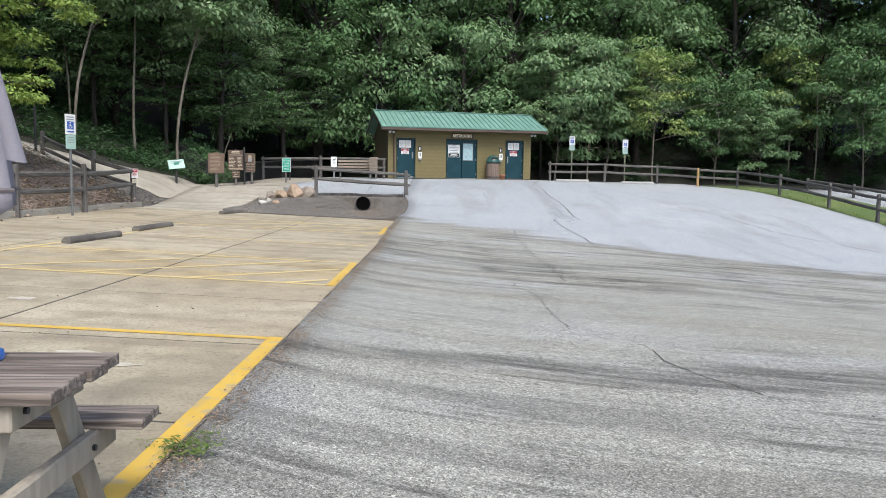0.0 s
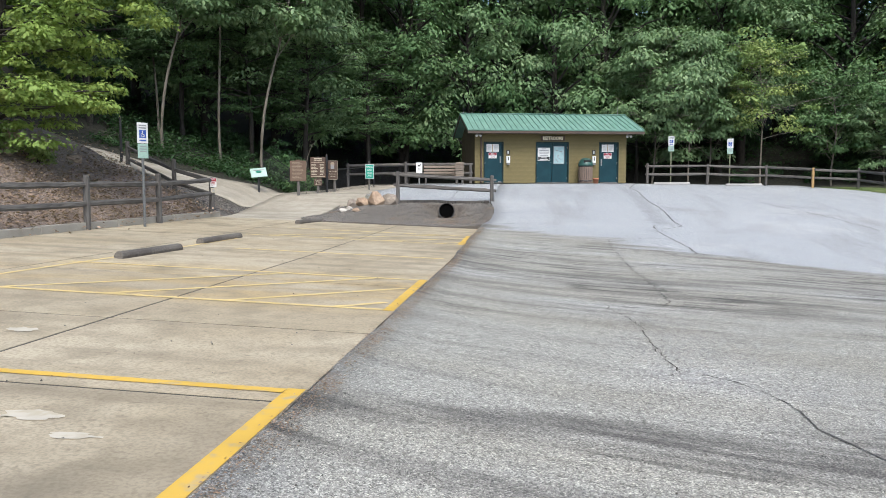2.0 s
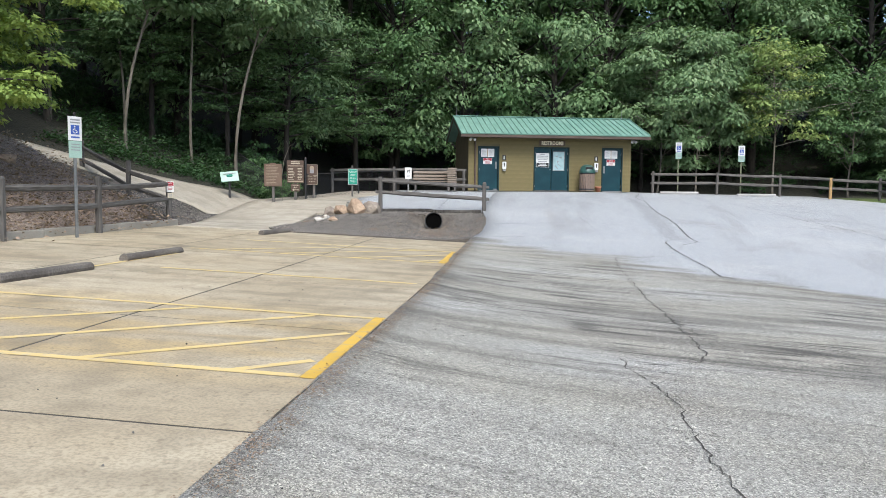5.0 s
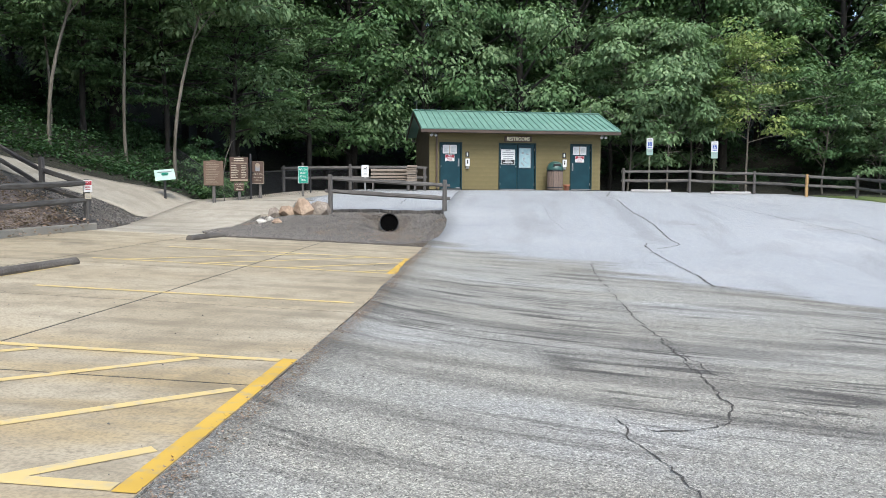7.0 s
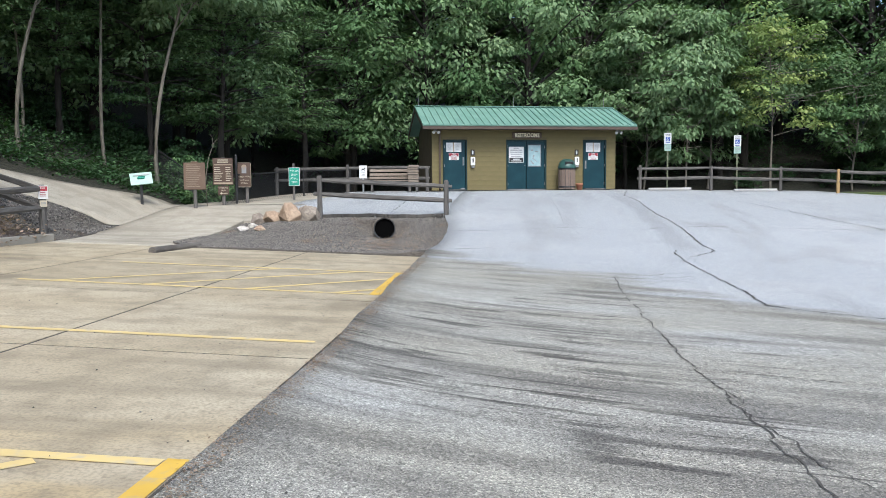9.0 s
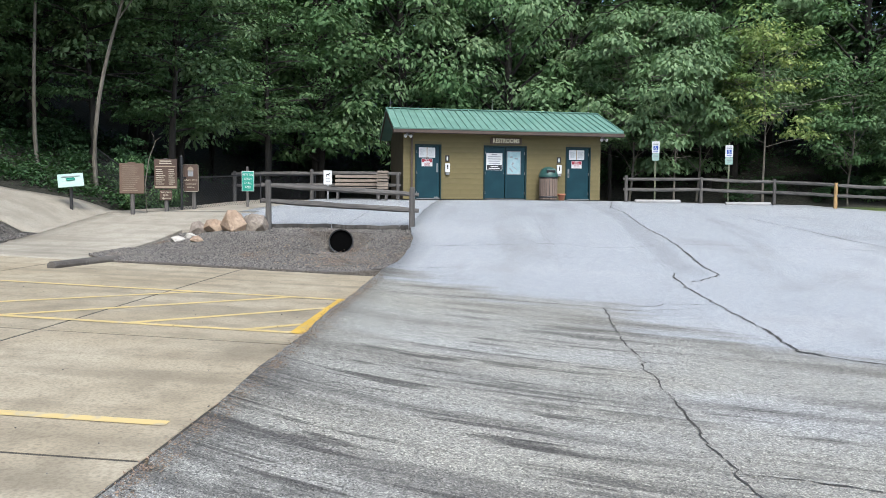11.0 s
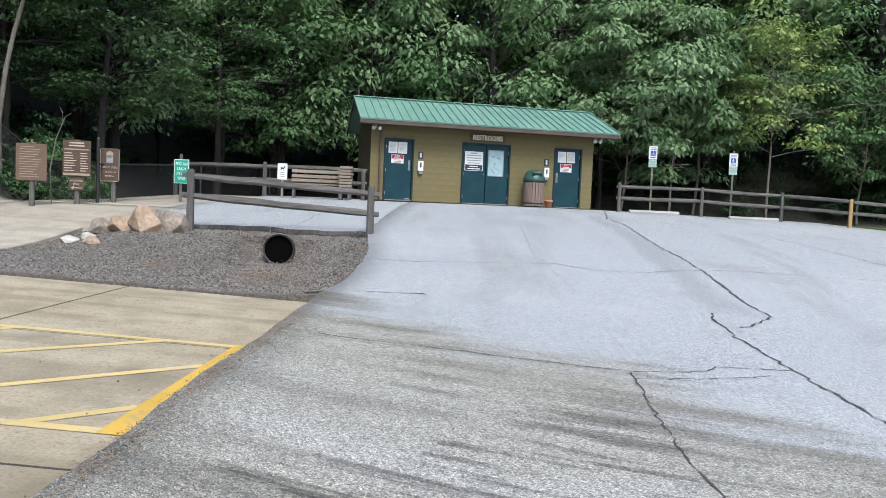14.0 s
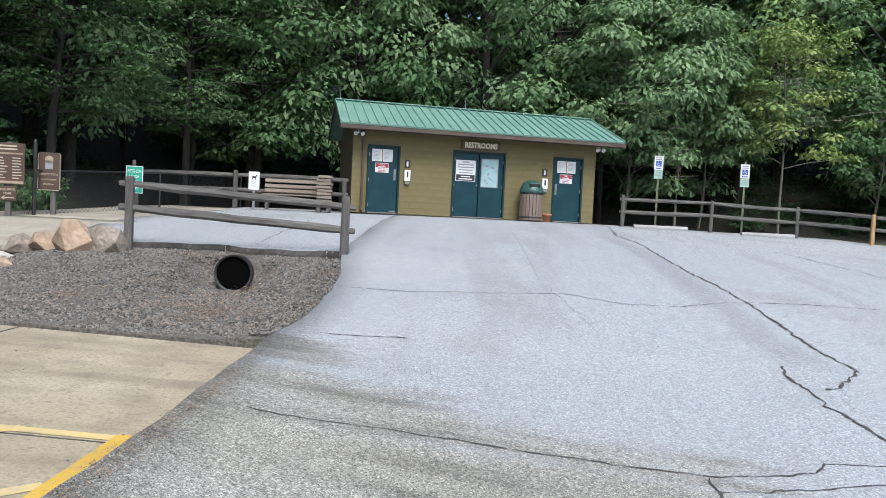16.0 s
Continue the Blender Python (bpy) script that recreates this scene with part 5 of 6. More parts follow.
tagged(solid_sheet("road_beyond", rows, lambda x, y: asphalt_z(17, y) - 0.05, 0.3, ASPHALT), "pale asphalt lane beyond the fence", "road", kind="structure")
rg = np.random.default_rng(9)
pts = []
for i in range(260):
    y = rg.uniform(20, 44)
    x = drive_right(y) + rg.uniform(-0.05, 2.7)
    pts.append((x, y, asphalt_z(min(x, 17), y) + 0.03))
tagged(leaves("grass", pts, 40, 0.22, 0.09, GRASS, None, 10, droop=-1.4, aspect=0.12), "short green grass blades", "grass", kind="stuff")


# ---- wheel stops ----
def wheel_stop(x0, y0, x1, y1, z, material, label, w=0.175, h=0.118):
    L = math.hypot(x1 - x0, y1 - y0)
    t = thing("wheel_stop", label, "wheel stop", ((x0 + x1) / 2, (y0 + y1) / 2, z), math.degrees(math.atan2(y1 - y0, x1 - x0)), "wheel stops")
    bm = bmesh.new()
    rings = []
    for k in (-0.5, -0.49, -0.25, 0, 0.25, 0.49, 0.5):
        s = 0.93 if abs(k) == 0.5 else 1.0
        rings.append([bm.verts.new((L * k, w / 2 * a * s, max(0.0, h * b * s))) for a, b in ((-0.92, 0), (-1, 0.38), (-0.82, 0.74), (-0.42, 0.97), (0.42, 0.97), (0.82, 0.74), (1, 0.38), (0.92, 0))])
    for p, q in zip(rings, rings[1:]):
        for i in range(8):
            bm.faces.new((p[i], p[(i + 1) % 8], q[(i + 1) % 8], q[i]))
    bm.faces.new(rings[0][::-1]), bm.faces.new(rings[-1])
    part("beam", bm, material, t)
    for k in (-0.33, 0.33):
        part("anchor_pin", tubed((L * k, 0, h * 0.9), (L * k, 0, h * 1.0), 0.014, None, 8), STEEL, t)


STOP = surface("weathered_stop", (0.08, 0.071, 0.062), (0.155, 0.14, 0.122), 0.9, 2.5, 40, 0.5, vary=0.25)
for x0, y0, x1, y1 in ((-6.5, 14.2, -6.36, 16.05), (-6.52, 17.3, -6.42, 19.15), (-6.68, 24.3, -6.42, 25.95)):
    wheel_stop(x0, y0, x1, y1, concrete_z(x0, y0) - 0.005, STOP, "round-topped grey weathered wheel stop on the pad")
for x0, x1, y in ((6.5, 8.35, 43.9), (10.2, 12.05, 44.1)):
    wheel_stop(x0, y, x1, y + 0.15, drive_z(x0, y), CEMENT, "pale concrete wheel stop at the fence")


# ---- signs ----
def sign_post(t, h, kind="steel"):
    bm = bmesh.new()
    if kind == "steel":
        box(bm, (0, 0, h / 2 - 0.15), (0.05, 0.018, h + 0.3), None, 0.004)
        box(bm, (-0.028, -0.012, h / 2 - 0.15), (0.012, 0.02, h + 0.3))
        box(bm, (0.028, -0.012, h / 2 - 0.15), (0.012, 0.02, h + 0.3))
        part("post", bm, SIGN_POST if t.location.x > 0 else STEEL, t, "ridged metal post")
    else:
        box(bm, (0, 0, h / 2 - 0.15), (0.1, 0.1, h + 0.3), None, 0.012)
        part("post", bm, POST_WOOD, t, "squared timber post")


def wheelchair(panel, x, y, z, s):
    part("blue_field", boxed((x, y, z), (s, 0.004, s), None, 0.001), BLUE, panel)
    bm = bmesh.new()
    for i in range(10):
        a, b = math.radians(120 + i * 27), math.radians(120 + (i + 1) * 27)
        if i < 9:
            tube(bm, (x - 0.02 * s + 0.24 * s * math.cos(a), y - 0.004, z - 0.12 * s + 0.24 * s * math.sin(a)), (x - 0.02 * s + 0.24 * s * math.cos(b), y - 0.004, z - 0.12 * s + 0.24 * s * math.sin(b)), 0.035 * s, None, 6)
    tube(bm, (x - 0.05 * s, y - 0.004, z + 0.22 * s), (x - 0.03 * s, y - 0.004, z - 0.06 * s), 0.05 * s, None, 6)
    tube(bm, (x - 0.03 * s, y - 0.004, z - 0.06 * s), (x + 0.17 * s, y - 0.004, z - 0.06 * s), 0.045 * s, None, 6)
    tube(bm, (x + 0.17 * s, y - 0.004, z - 0.06 * s), (x + 0.25 * s, y - 0.004, z - 0.3 * s), 0.04 * s, None, 6)
    tube(bm, (x - 0.05 * s, y - 0.009, z + 0.34 * s), (x - 0.05 * s, y - 0.001, z + 0.34 * s), 0.085 * s, None, 10)
    part("symbol", bm, WHITE, panel, "white wheelchair symbol")


def parking_sign(x, y, z, top, turn, w=0.31, h1=0.5, h2=0.3):
    t = thing("parking_sign", "blue and white accessible parking sign on a metal post", "sign", (x, y, z), turn, "accessible parking signs")
    sign_post(t, top - 0.02 + (0.12 if x > 0 else 0))
    p = part("panel", boxed((0, -0.03, top - h1 / 2), (w, 0.008, h1), None, 0.003), WHITE, t, "white and blue parking panel")
    bars(p, GREY_TEXT, 0, top - 0.07, w * 0.7, 2, 0.06, 0.03, -0.036, 2, centre=True)
    wheelchair(p, 0, -0.037, top - 0.28, w * 0.62)
    part("text_line", boxed((0, -0.037, top - 0.44), (w * 0.62, 0.004, 0.035)), BLUE, p)
    q = part("lower_panel", boxed((0, -0.031, top - h1 - h2 / 2 - 0.01), (w * 0.96, 0.008, h2), None, 0.003), MINT, t, "pale mint van and fine panel")
    bars(q, GREY_TEXT, 0, top - h1 - 0.08, w * 0.7, 3, 0.06, 0.022, -0.037, 5, centre=True)


parking_sign(-9.5, 20.73, 0.6, 2.36, 66, 0.32, 0.51, 0.36)
parking_sign(7.6, 45.35, 1.5, 2.55, -8)
parking_sign(10.7, 45.45, 1.5, 2.4, -12)

# no-parking notice on the bed's last fence post
t = thing("warning_sign", "small red and white notice fixed to the fence post", "sign", (-9.94, 25.97, 1.39), 22)
p = part("panel", boxed((0, -0.012, 0.12), (0.2, 0.008, 0.3), None, 0.003), WHITE, t)
part("red_band", boxed((0, -0.019, 0.2), (0.18, 0.004, 0.1)), RED, p)
words("NO", 0.06, WHITE, p, pose(0, -0.023, 0.215), depth=0.001)
bars(p, RED, 0, 0.12, 0.15, 3, 0.04, 0.016, -0.019, 3, centre=True)
p = part("sticker", boxed((0, -0.012, -0.13), (0.15, 0.006, 0.14), None, 0.002), CREAM, t)
bars(p, GREY_TEXT, 0, -0.1, 0.11, 3, 0.03, 0.012, -0.017, 6, centre=True)

t = thing("welcome_board", "tilted pale green welcome panel on a dark post", "sign", (-10.66, 32.05, bank_z(-10.66, 32.05)), 24)
part("post", boxed((0, 0.06, 0.25), (0.08, 0.08, 1.0), None, 0.01), DARK_STEEL, t)
p = part("panel", boxed((0, 0, 0.82), (0.63, 0.03, 0.42), turned(-32, 0, 0) @ turned(0, -7, 0), 0.005), MINT, t, "pale green printed panel")
bm = bmesh.new()
box(bm, (0, -0.018, 0.85), (0.22, 0.006, 0.07), turned(-32, 0, 0) @ turned(0, -7, 0), 0.03)
part("emblem", bm, SIGN_GREEN, p)
for k in range(3):
    part("text_line", boxed((0, -0.02 - 0.03 * k + 0.05, 0.93 - 0.07 * k - 0.12 * (k > 0)), (0.46 - 0.1 * k, 0.006, 0.025), turned(-32, 0, 0) @ turned(0, -7, 0)), GREY_TEXT, p)

t = thing("notice_board", "brown routed notice board on a timber post", "sign", (-9.18, 32.5, 1.02), 14)
sign_post(t, 0.75, "wood")
p = part("board", boxed((0, -0.06, 0.98), (0.64, 0.04, 0.82), None, 0.012), BOARD_BROWN, t, "reddish-brown board with worn lettering")
bars(p, TAN_TEXT, 0, 1.32, 0.48, 13, 0.055, 0.013, -0.083, 21)
part("cap", boxed((0, -0.05, 1.405), (0.2, 0.06, 0.04), None, 0.01), BOARD_BROWN, t)

t = thing("park_rules_sign", "dark brown park sign with cream text on a timber post", "sign", (-8.62, 33.4, 1.0), 13)
sign_post(t, 1.6, "wood")
p = part("board", boxed((0, -0.065, 1.16), (0.62, 0.03, 0.84), None, 0.008), SIGN_BROWN, t, "dark brown board with cream lettering")
bars(p, CREAM, 0, 1.52, 0.52, 2, 0.065, 0.03, -0.083, 31, centre=True)
part("pale_band", boxed((0, -0.082, 1.37), (0.54, 0.005, 0.03)), TAN_TEXT, p)
bars(p, CREAM, -0.13, 1.28, 0.27, 8, 0.058, 0.019, -0.083, 32)
bars(p, CREAM, 0.17, 1.28, 0.18, 8, 0.058, 0.019, -0.083, 33)
part("pale_band", boxed((0, -0.082, 0.79), (0.58, 0.005, 0.05)), TAN_TEXT, p)
p = part("trail_plate", boxed((0, -0.065, 0.56), (0.33, 0.025, 0.29), None, 0.006), SIGN_BROWN, t, "small brown trail plate")
words("WALKING", 0.062, CREAM, p, pose(0, -0.08, 0.64))
words("TRAIL", 0.062, CREAM, p, pose(0, -0.08, 0.56))
bm = boxed((0.03, -0.08, 0.475), (0.2, 0.005, 0.018))
box(bm, (-0.08, -0.08, 0.49), (0.07, 0.005, 0.016), turned(0, -35, 0))
box(bm, (-0.08, -0.08, 0.46), (0.07, 0.005, 0.016), turned(0, 35, 0))
part("arrow", bm, CREAM, p)

t = thing("fire_safety_sign", "brown fire-safety sign with cream border", "sign", (-8.15, 34.25, 1.15), 13)
sign_post(t, 1.3, "wood")
p = part("board", boxed((-0.08, -0.07, 0.92), (0.44, 0.02, 0.8), None, 0.03), CREAM, t, "cream-edged brown board")
part("face", boxed((-0.08, -0.083, 0.92), (0.41, 0.008, 0.77), None, 0.003), SIGN_BROWN, p)
part("emblem", boxed((-0.08, -0.09, 1.07), (0.15, 0.006, 0.2), None, 0.003), GREY_TEXT, p)
part("emblem_hat", tubed((-0.08, -0.093, 1.17), (-0.08, -0.087, 1.17), 0.085, None, 12), TAN_TEXT, p)
words("ONLY YOU", 0.072, CREAM, p, pose(-0.08, -0.09, 0.86))
words("Can Prevent", 0.06, CREAM, p, pose(-0.08, -0.09, 0.75))
words("Wildfires", 0.06, CREAM, p, pose(-0.08, -0.09, 0.65))

t = thing("pet_sign", "green and white pets-on-leash sign on a post", "sign", (-6.9, 35.35, 1.3), 12)
part("post", boxed((0, 0.01, 0.42), (0.07, 0.07, 1.5), None, 0.008), POST_WOOD, t)
p = part("panel", boxed((0.02, -0.035, 0.72), (0.37, 0.01, 0.62), None, 0.004), WHITE, t)
part("face", boxed((0.02, -0.042, 0.72), (0.34, 0.006, 0.59), None, 0.002), SIGN_GREEN, p)
for k, s in enumerate(("PETS ON", "LEASH", "AT ALL", "TIMES")):
    words(s, 0.105, WHITE, p, pose(0.02, -0.047, 0.91 - 0.125 * k) @ Matrix.Diagonal((0.72, 1, 1, 1)), depth=0.001)

t = thing("dog_waste_sign", "white dog waste sign on a metal post", "sign", (-5.4, 40.1, 1.42), 8)
sign_post(t, 1.05)
p = part("panel", boxed((0, -0.03, 0.88), (0.31, 0.01, 0.52), None, 0.02), WHITE, t)
bm = boxed((0, -0.037, 0.98), (0.11, 0.004, 0.05))
box(bm, (-0.045, -0.037, 0.94), (0.02, 0.004, 0.07)), box(bm, (0.045, -0.037, 0.94), (0.02, 0.004, 0.07)), box(bm, (0.065, -0.037, 1.02), (0.045, 0.004, 0.045))
part("dog_pictogram", bm, BLACK, p)
bars(p, GREY_TEXT, 0, 0.84, 0.2, 3, 0.06, 0.02, -0.037, 4, centre=True)

# ---- chain-link fence at the wood's edge ----
t = thing("chain_link_fence", "black chain-link fence along the wood's edge", "fence", (-8.45, 33.95, 1.05))
line = [(-3.5, 1.9), (-1.9, 1.1), (0.05, 0.0), (1.3, 3.6), (2.2, 7.8)]
for i, (x, y) in enumerate(line):
    h = 1.75 if i == 2 else 1.15
    z = land_z(-8.45 + x, 33.95 + y) - 1.05
    part("post", tube(tubed((x, y, -0.4 + z), (x, y, h + z), 0.04 if i == 2 else 0.025, None, 10), (x, y, h + z), (x, y, h + 0.05 + z), 0.045 if i == 2 else 0.03, 0.012, 10), DARK_STEEL, t)
for (ax, ay), (bx, by) in zip(line, line[1:]):
    za, zb = land_z(-8.45 + ax, 33.95 + ay) - 1.05, land_z(-8.45 + bx, 33.95 + by) - 1.05
    part("top_rail", tubed((ax, ay, 1.15 + za), (bx, by, 1.15 + zb), 0.02, None, 8), DARK_STEEL, t)
    bm = bmesh.new()
    n = 34
    for k in range(-10, n):
        for s in (1, -1):
            a, b = k / n, (k + 10 * 1.0) / n
            a2, b2 = max(0, a), min(1, b)
            f0, f1 = (a2 - a) / (b - a), (b2 - a) / (b - a)
            h0, h1 = (f0, f1) if s > 0 else (1 - f0, 1 - f1)
            tube(bm, (ax + (bx - ax) * a2, ay + (by - ay) * a2, za + (zb - za) * a2 + 1.12 * h0 + 0.02), (ax + (bx - ax) * b2, ay + (by - ay) * b2, za + (zb - za) * b2 + 1.12 * h1 + 0.02), 0.0035, None, 3, False)
    part("mesh", bm, DARK_STEEL, t)
t = thing("trail_gate_post", "tall black steel post beside the trail", "post", (-14.75, 29.1, 1.95))
part("shaft", tubed((0, 0, -0.3), (0, 0, 1.95), 0.05, 0.045, 12), DARK_STEEL, t)
part("cap", tubed((0, 0, 1.95), (0, 0, 2.0), 0.055, 0.02, 12), DARK_STEEL, t)

# ---- bench with slatted back and a timber stack at its end ----
t = thing("park_bench", "weathered timber bench with slatted back", "bench", (-4.3, 40.75, 1.5), 4)
for k, z in enumerate((0.56, 0.7, 0.86)):
    part("back_slat", boxed((-0.1, 0.2 + 0.03 * k, z), (1.75, 0.04, 0.11), turned(-10, 0, 0), 0.008), BENCH_WOOD, t)
for k in range(3):
    part("seat_slat", boxed((-0.1, -0.12 + 0.13 * k, 0.44), (1.75, 0.11, 0.04), None, 0.008), BENCH_WOOD, t)
for x in (-0.85, 0.65):
    part("leg", boxed((x, 0.0, 0.21), (0.07, 0.4, 0.42), None, 0.01), POST_WOOD, t)
    part("back_support", boxed((x, 0.27, 0.6), (0.06, 0.05, 0.7), turned(-10, 0, 0), 0.008), POST_WOOD, t)
t = thing("timber_stack", "stack of weathered boards beside the bench", "lumber", (-3.45, 40.7, 1.5), 4)
for k in range(8):
    part("board", boxed((0.02 * math.sin(k * 3), 0.03 * math.cos(k * 2), 0.32 + 0.1 * k), (0.42, 0.5, 0.085), turned(0, 0, 3 * math.sin(k)), 0.008), BENCH_WOOD, t)
for x in (-0.14, 0.14):
    part("bearer", boxed((x, 0, 0.13), (0.09, 0.45, 0.3), None, 0.01), POST_WOOD, t)

t = thing("dead_sapling", "thin bare dead sapling behind the notice board", "sapling", (-9.0, 33.0, left_z(-9.0, 33.0)))
bm = bmesh.new()
limb(bm, [(0, 0, -0.2), (-0.05, 0, 0.8), (0.05, 0.05, 1.5), (0.25, 0.05, 2.0), (0.42, 0.0, 2.1)], 0.02, 0.006, 5)
limb(bm, [(0.2, 0.05, 1.9), (0.2, 0.05, 2.1), (0.12, 0.05, 2.25)], 0.008, 0.003, 4)
part("stem", bm, BARK, t)

# ---- litter bin and flower pot beside the building ----
cb, sb = math.cos(radians(13.2)), math.sin(radians(13.2))


def by_wall(u, v):
    return (-2.3 + cb * u - sb * v, 41.35 + sb * u + cb * v)


x, y = by_wall(5.16, -0.45)
t = thing("litter_bin", "slatted brown litter bin with green domed lid", "bin", (x, y, drive_z(x, y)), 13.2)
for i in range(20):
    a = math.tau * i / 20
    ob = part("slat", boxed((0, 0, 0.47), (0.092, 0.03, 0.86), None, 0.008), CAN_SLAT, t)
    ob.matrix_basis = pose(0.335 * math.cos(a), 0.335 * math.sin(a), 0, 0, 0, math.degrees(a) + 90)
part("liner", tubed((0, 0, 0.03), (0, 0, 0.9), 0.305, None, 24), BLACK, t)
for z in (0.1, 0.84):
    part("band", lathe([(0.35, z), (0.36, z + 0.02), (0.36, z + 0.05), (0.35, z + 0.07)], 28), DARK_STEEL, t)
lid = part("lid", lathe([(0.375, 0.9), (0.385, 0.93), (0.37, 0.99), (0.34, 1.08), (0.29, 1.18), (0.2, 1.26), (0.1, 1.29), (0.004, 1.3)], 28), CAN_LID, t, "green plastic domed lid", True)
part("opening", boxed((0, -0.31, 1.1), (0.34, 0.06, 0.16), turned(22, 0, 0), 0.03, 2), BLACK, lid)
part("opening_hood", boxed((0, -0.31, 1.195), (0.38, 0.1, 0.03), turned(22, 0, 0), 0.01), CAN_LID, lid)
x, y = by_wall(5.72, -0.4)
t = thing("flower_pot", "terracotta flower pot against the wall", "pot", (x, y, drive_z(x, y)))
part("pot", lathe([(0.004, 0), (0.1, 0), (0.135, 0.2), (0.155, 0.2), (0.158, 0.27), (0.14, 0.27), (0.13, 0.2), (0.004, 0.19)], 22), TERRACOTTA, t, "", True)
part("soil", tubed((0, 0, 0.19), (0, 0, 0.215), 0.127, None, 18), MULCH, t)

# ---- culvert ----
t = thing("culvert_pipe", "black corrugated culvert pipe mouth in the gravel", "pipe", (-2.87, 29.6, 0.5), -4)
t.matrix_world = pose(-2.87, 29.55, 0.5, -4, 0, 8)
prof = []
for k in range(14):
    z = k * 0.045
    prof += [(0.272, z), (0.285, z + 0.012), (0.285, z + 0.024), (0.272, z + 0.036)]
bm = lathe(prof, 28)
for v in bm.verts:
    v.co = Vector((v.co.x, v.co.z, v.co.y))
bmesh.ops.recalc_face_normals(bm, faces=bm.faces)
part("shell", bm, PIPE, t, "", True)
bm = lathe([(0.255, 0.62), (0.255, 0.0), (0.285, 0.0)], 28)
for v in bm.verts:
    v.co = Vector((v.co.x, v.co.z, v.co.y))
part("lining", bm, PIPE, t, "", True)
# shallow black disc painted as the darkness further down the pipe
part("back", tubed((0, 0.05, 0), (0, 0.07, 0), 0.256, None, 24), PIPE_DEPTH_SHADE, t)


# ---- rocks ----
def rock(x, y, z, s, material, label, seed, turn=None):
    """A split boulder: the hull of a few scattered corners, with worn edges."""
    r = random.Random(seed)
    bm = bmesh.new()
    for k in range(11):
        a = math.tau * (k * 0.382 + r.uniform(-0.06, 0.06))
        h = -0.75 + 1.75 * (k / 10)
        q = math.sqrt(max(0.05, 1 - abs(h) ** 2.6)) * r.uniform(0.72, 1.15)
        bm.verts.new((math.cos(a) * q * s[0], math.sin(a) * q * s[1], h * s[2] * r.uniform(0.85, 1.1)))
    hull = bmesh.ops.convex_hull(bm, input=bm.verts)
    loose = [v for v in bm.verts if not v.link_faces]
    bmesh.ops.delete(bm, geom=loose, context="VERTS")
    bmesh.ops.bevel(bm, geom=bm.edges[:], offset=min(s) * 0.03, segments=1, affect="EDGES")
    ob = as_object("rock", bm, material)
    ob.matrix_basis = pose(x, y, z, r.uniform(-8, 8), r.uniform(-8, 8), r.uniform(0, 360) if turn is None else turn)
    tagged(ob, label, "rock", "rocks by the swale")


def on_gravel(x, y):
    return max(gravel_z(x, y), left_z(x, y) - 0.05)


for i, (x, y, s, mt, lb, turn) in enumerate((
        (-5.45, 29.75, (0.34, 0.3, 0.46), ROCK_TAN, "large peaked tan sandstone boulder beside the fence", 20),
        (-4.98, 29.85, (0.5, 0.28, 0.36), ROCK_GREY, "large wedge-shaped grey-brown boulder leaning on another", -12),
        (-5.98, 29.95, (0.4, 0.27, 0.28), ROCK_TAN, "tan sandstone boulder on the gravel", 10),
        (-6.4, 30.0, (0.34, 0.24, 0.27), ROCK_GREY, "rough grey boulder on the gravel", 60),
        (-6.5, 29.05, (0.2, 0.15, 0.14), ROCK_WHITE, "small white quartz rock on the gravel", 0),
        (-5.95, 28.75, (0.17, 0.15, 0.13), ROCK_TAN, "small pale tan rock on the gravel", 40),
        (-6.35, 29.4, (0.2, 0.15, 0.13), ROCK_WHITE, "small white rock on the gravel", 90),
        (-13.9, 22.0, (0.42, 0.3, 0.26), ROCK_TAN, "pale rock half buried in the bank", 0),
        (-12.9, 23.2, (0.4, 0.26, 0.2), ROCK_TAN, "pale flat rock on the mulched bank", 30))):
    rock(x, y, (on_gravel(x, y) if x > -8 else mound_z(x, y) + 0.08) + s[2] * 0.36, (s[0] * 0.92, s[1] * 0.92, s[2] * 0.86), mt, lb, 40 + i, turn)


# ---- loose cover: gravel stones, mulch leaves, roadside debris ----
def pebbles(name, label, spots, size, material, seed):
    """Many small flattened stones in one mesh."""
    r = np.random.default_rng(seed)
    n = len(spots)
    base = np.array([(1, 0, 0), (0, 1, 0), (-1, 0, 0), (0, -1, 0), (0, 0, 0.75), (0, 0, -0.5)], float)
    tris = np.array([(0, 1, 4), (1, 2, 4), (2, 3, 4), (3, 0, 4), (1, 0, 5), (2, 1, 5), (3, 2, 5), (0, 3, 5)])
    v = base[None] * r.uniform(0.6, 1.4, (n, 6, 1)) * (size * r.uniform(0.5, 1.5, (n, 1, 1)))
    a = r.uniform(0, math.tau, n)
    c, s = np.cos(a)[:, None], np.sin(a)[:, None]
    v = np.stack([v[:, :, 0] * c - v[:, :, 1] * s, v[:, :, 0] * s + v[:, :, 1] * c, v[:, :, 2]], 2) + np.asarray(spots)[:, None, :]
    f = (tris[None] + (np.arange(n) * 6)[:, None, None]).reshape(-1, 3)
    ob = from_arrays(name, v.reshape(-1, 3).tolist(), f.tolist(), material)
    tagged(ob, label, "gravel", kind="stuff")


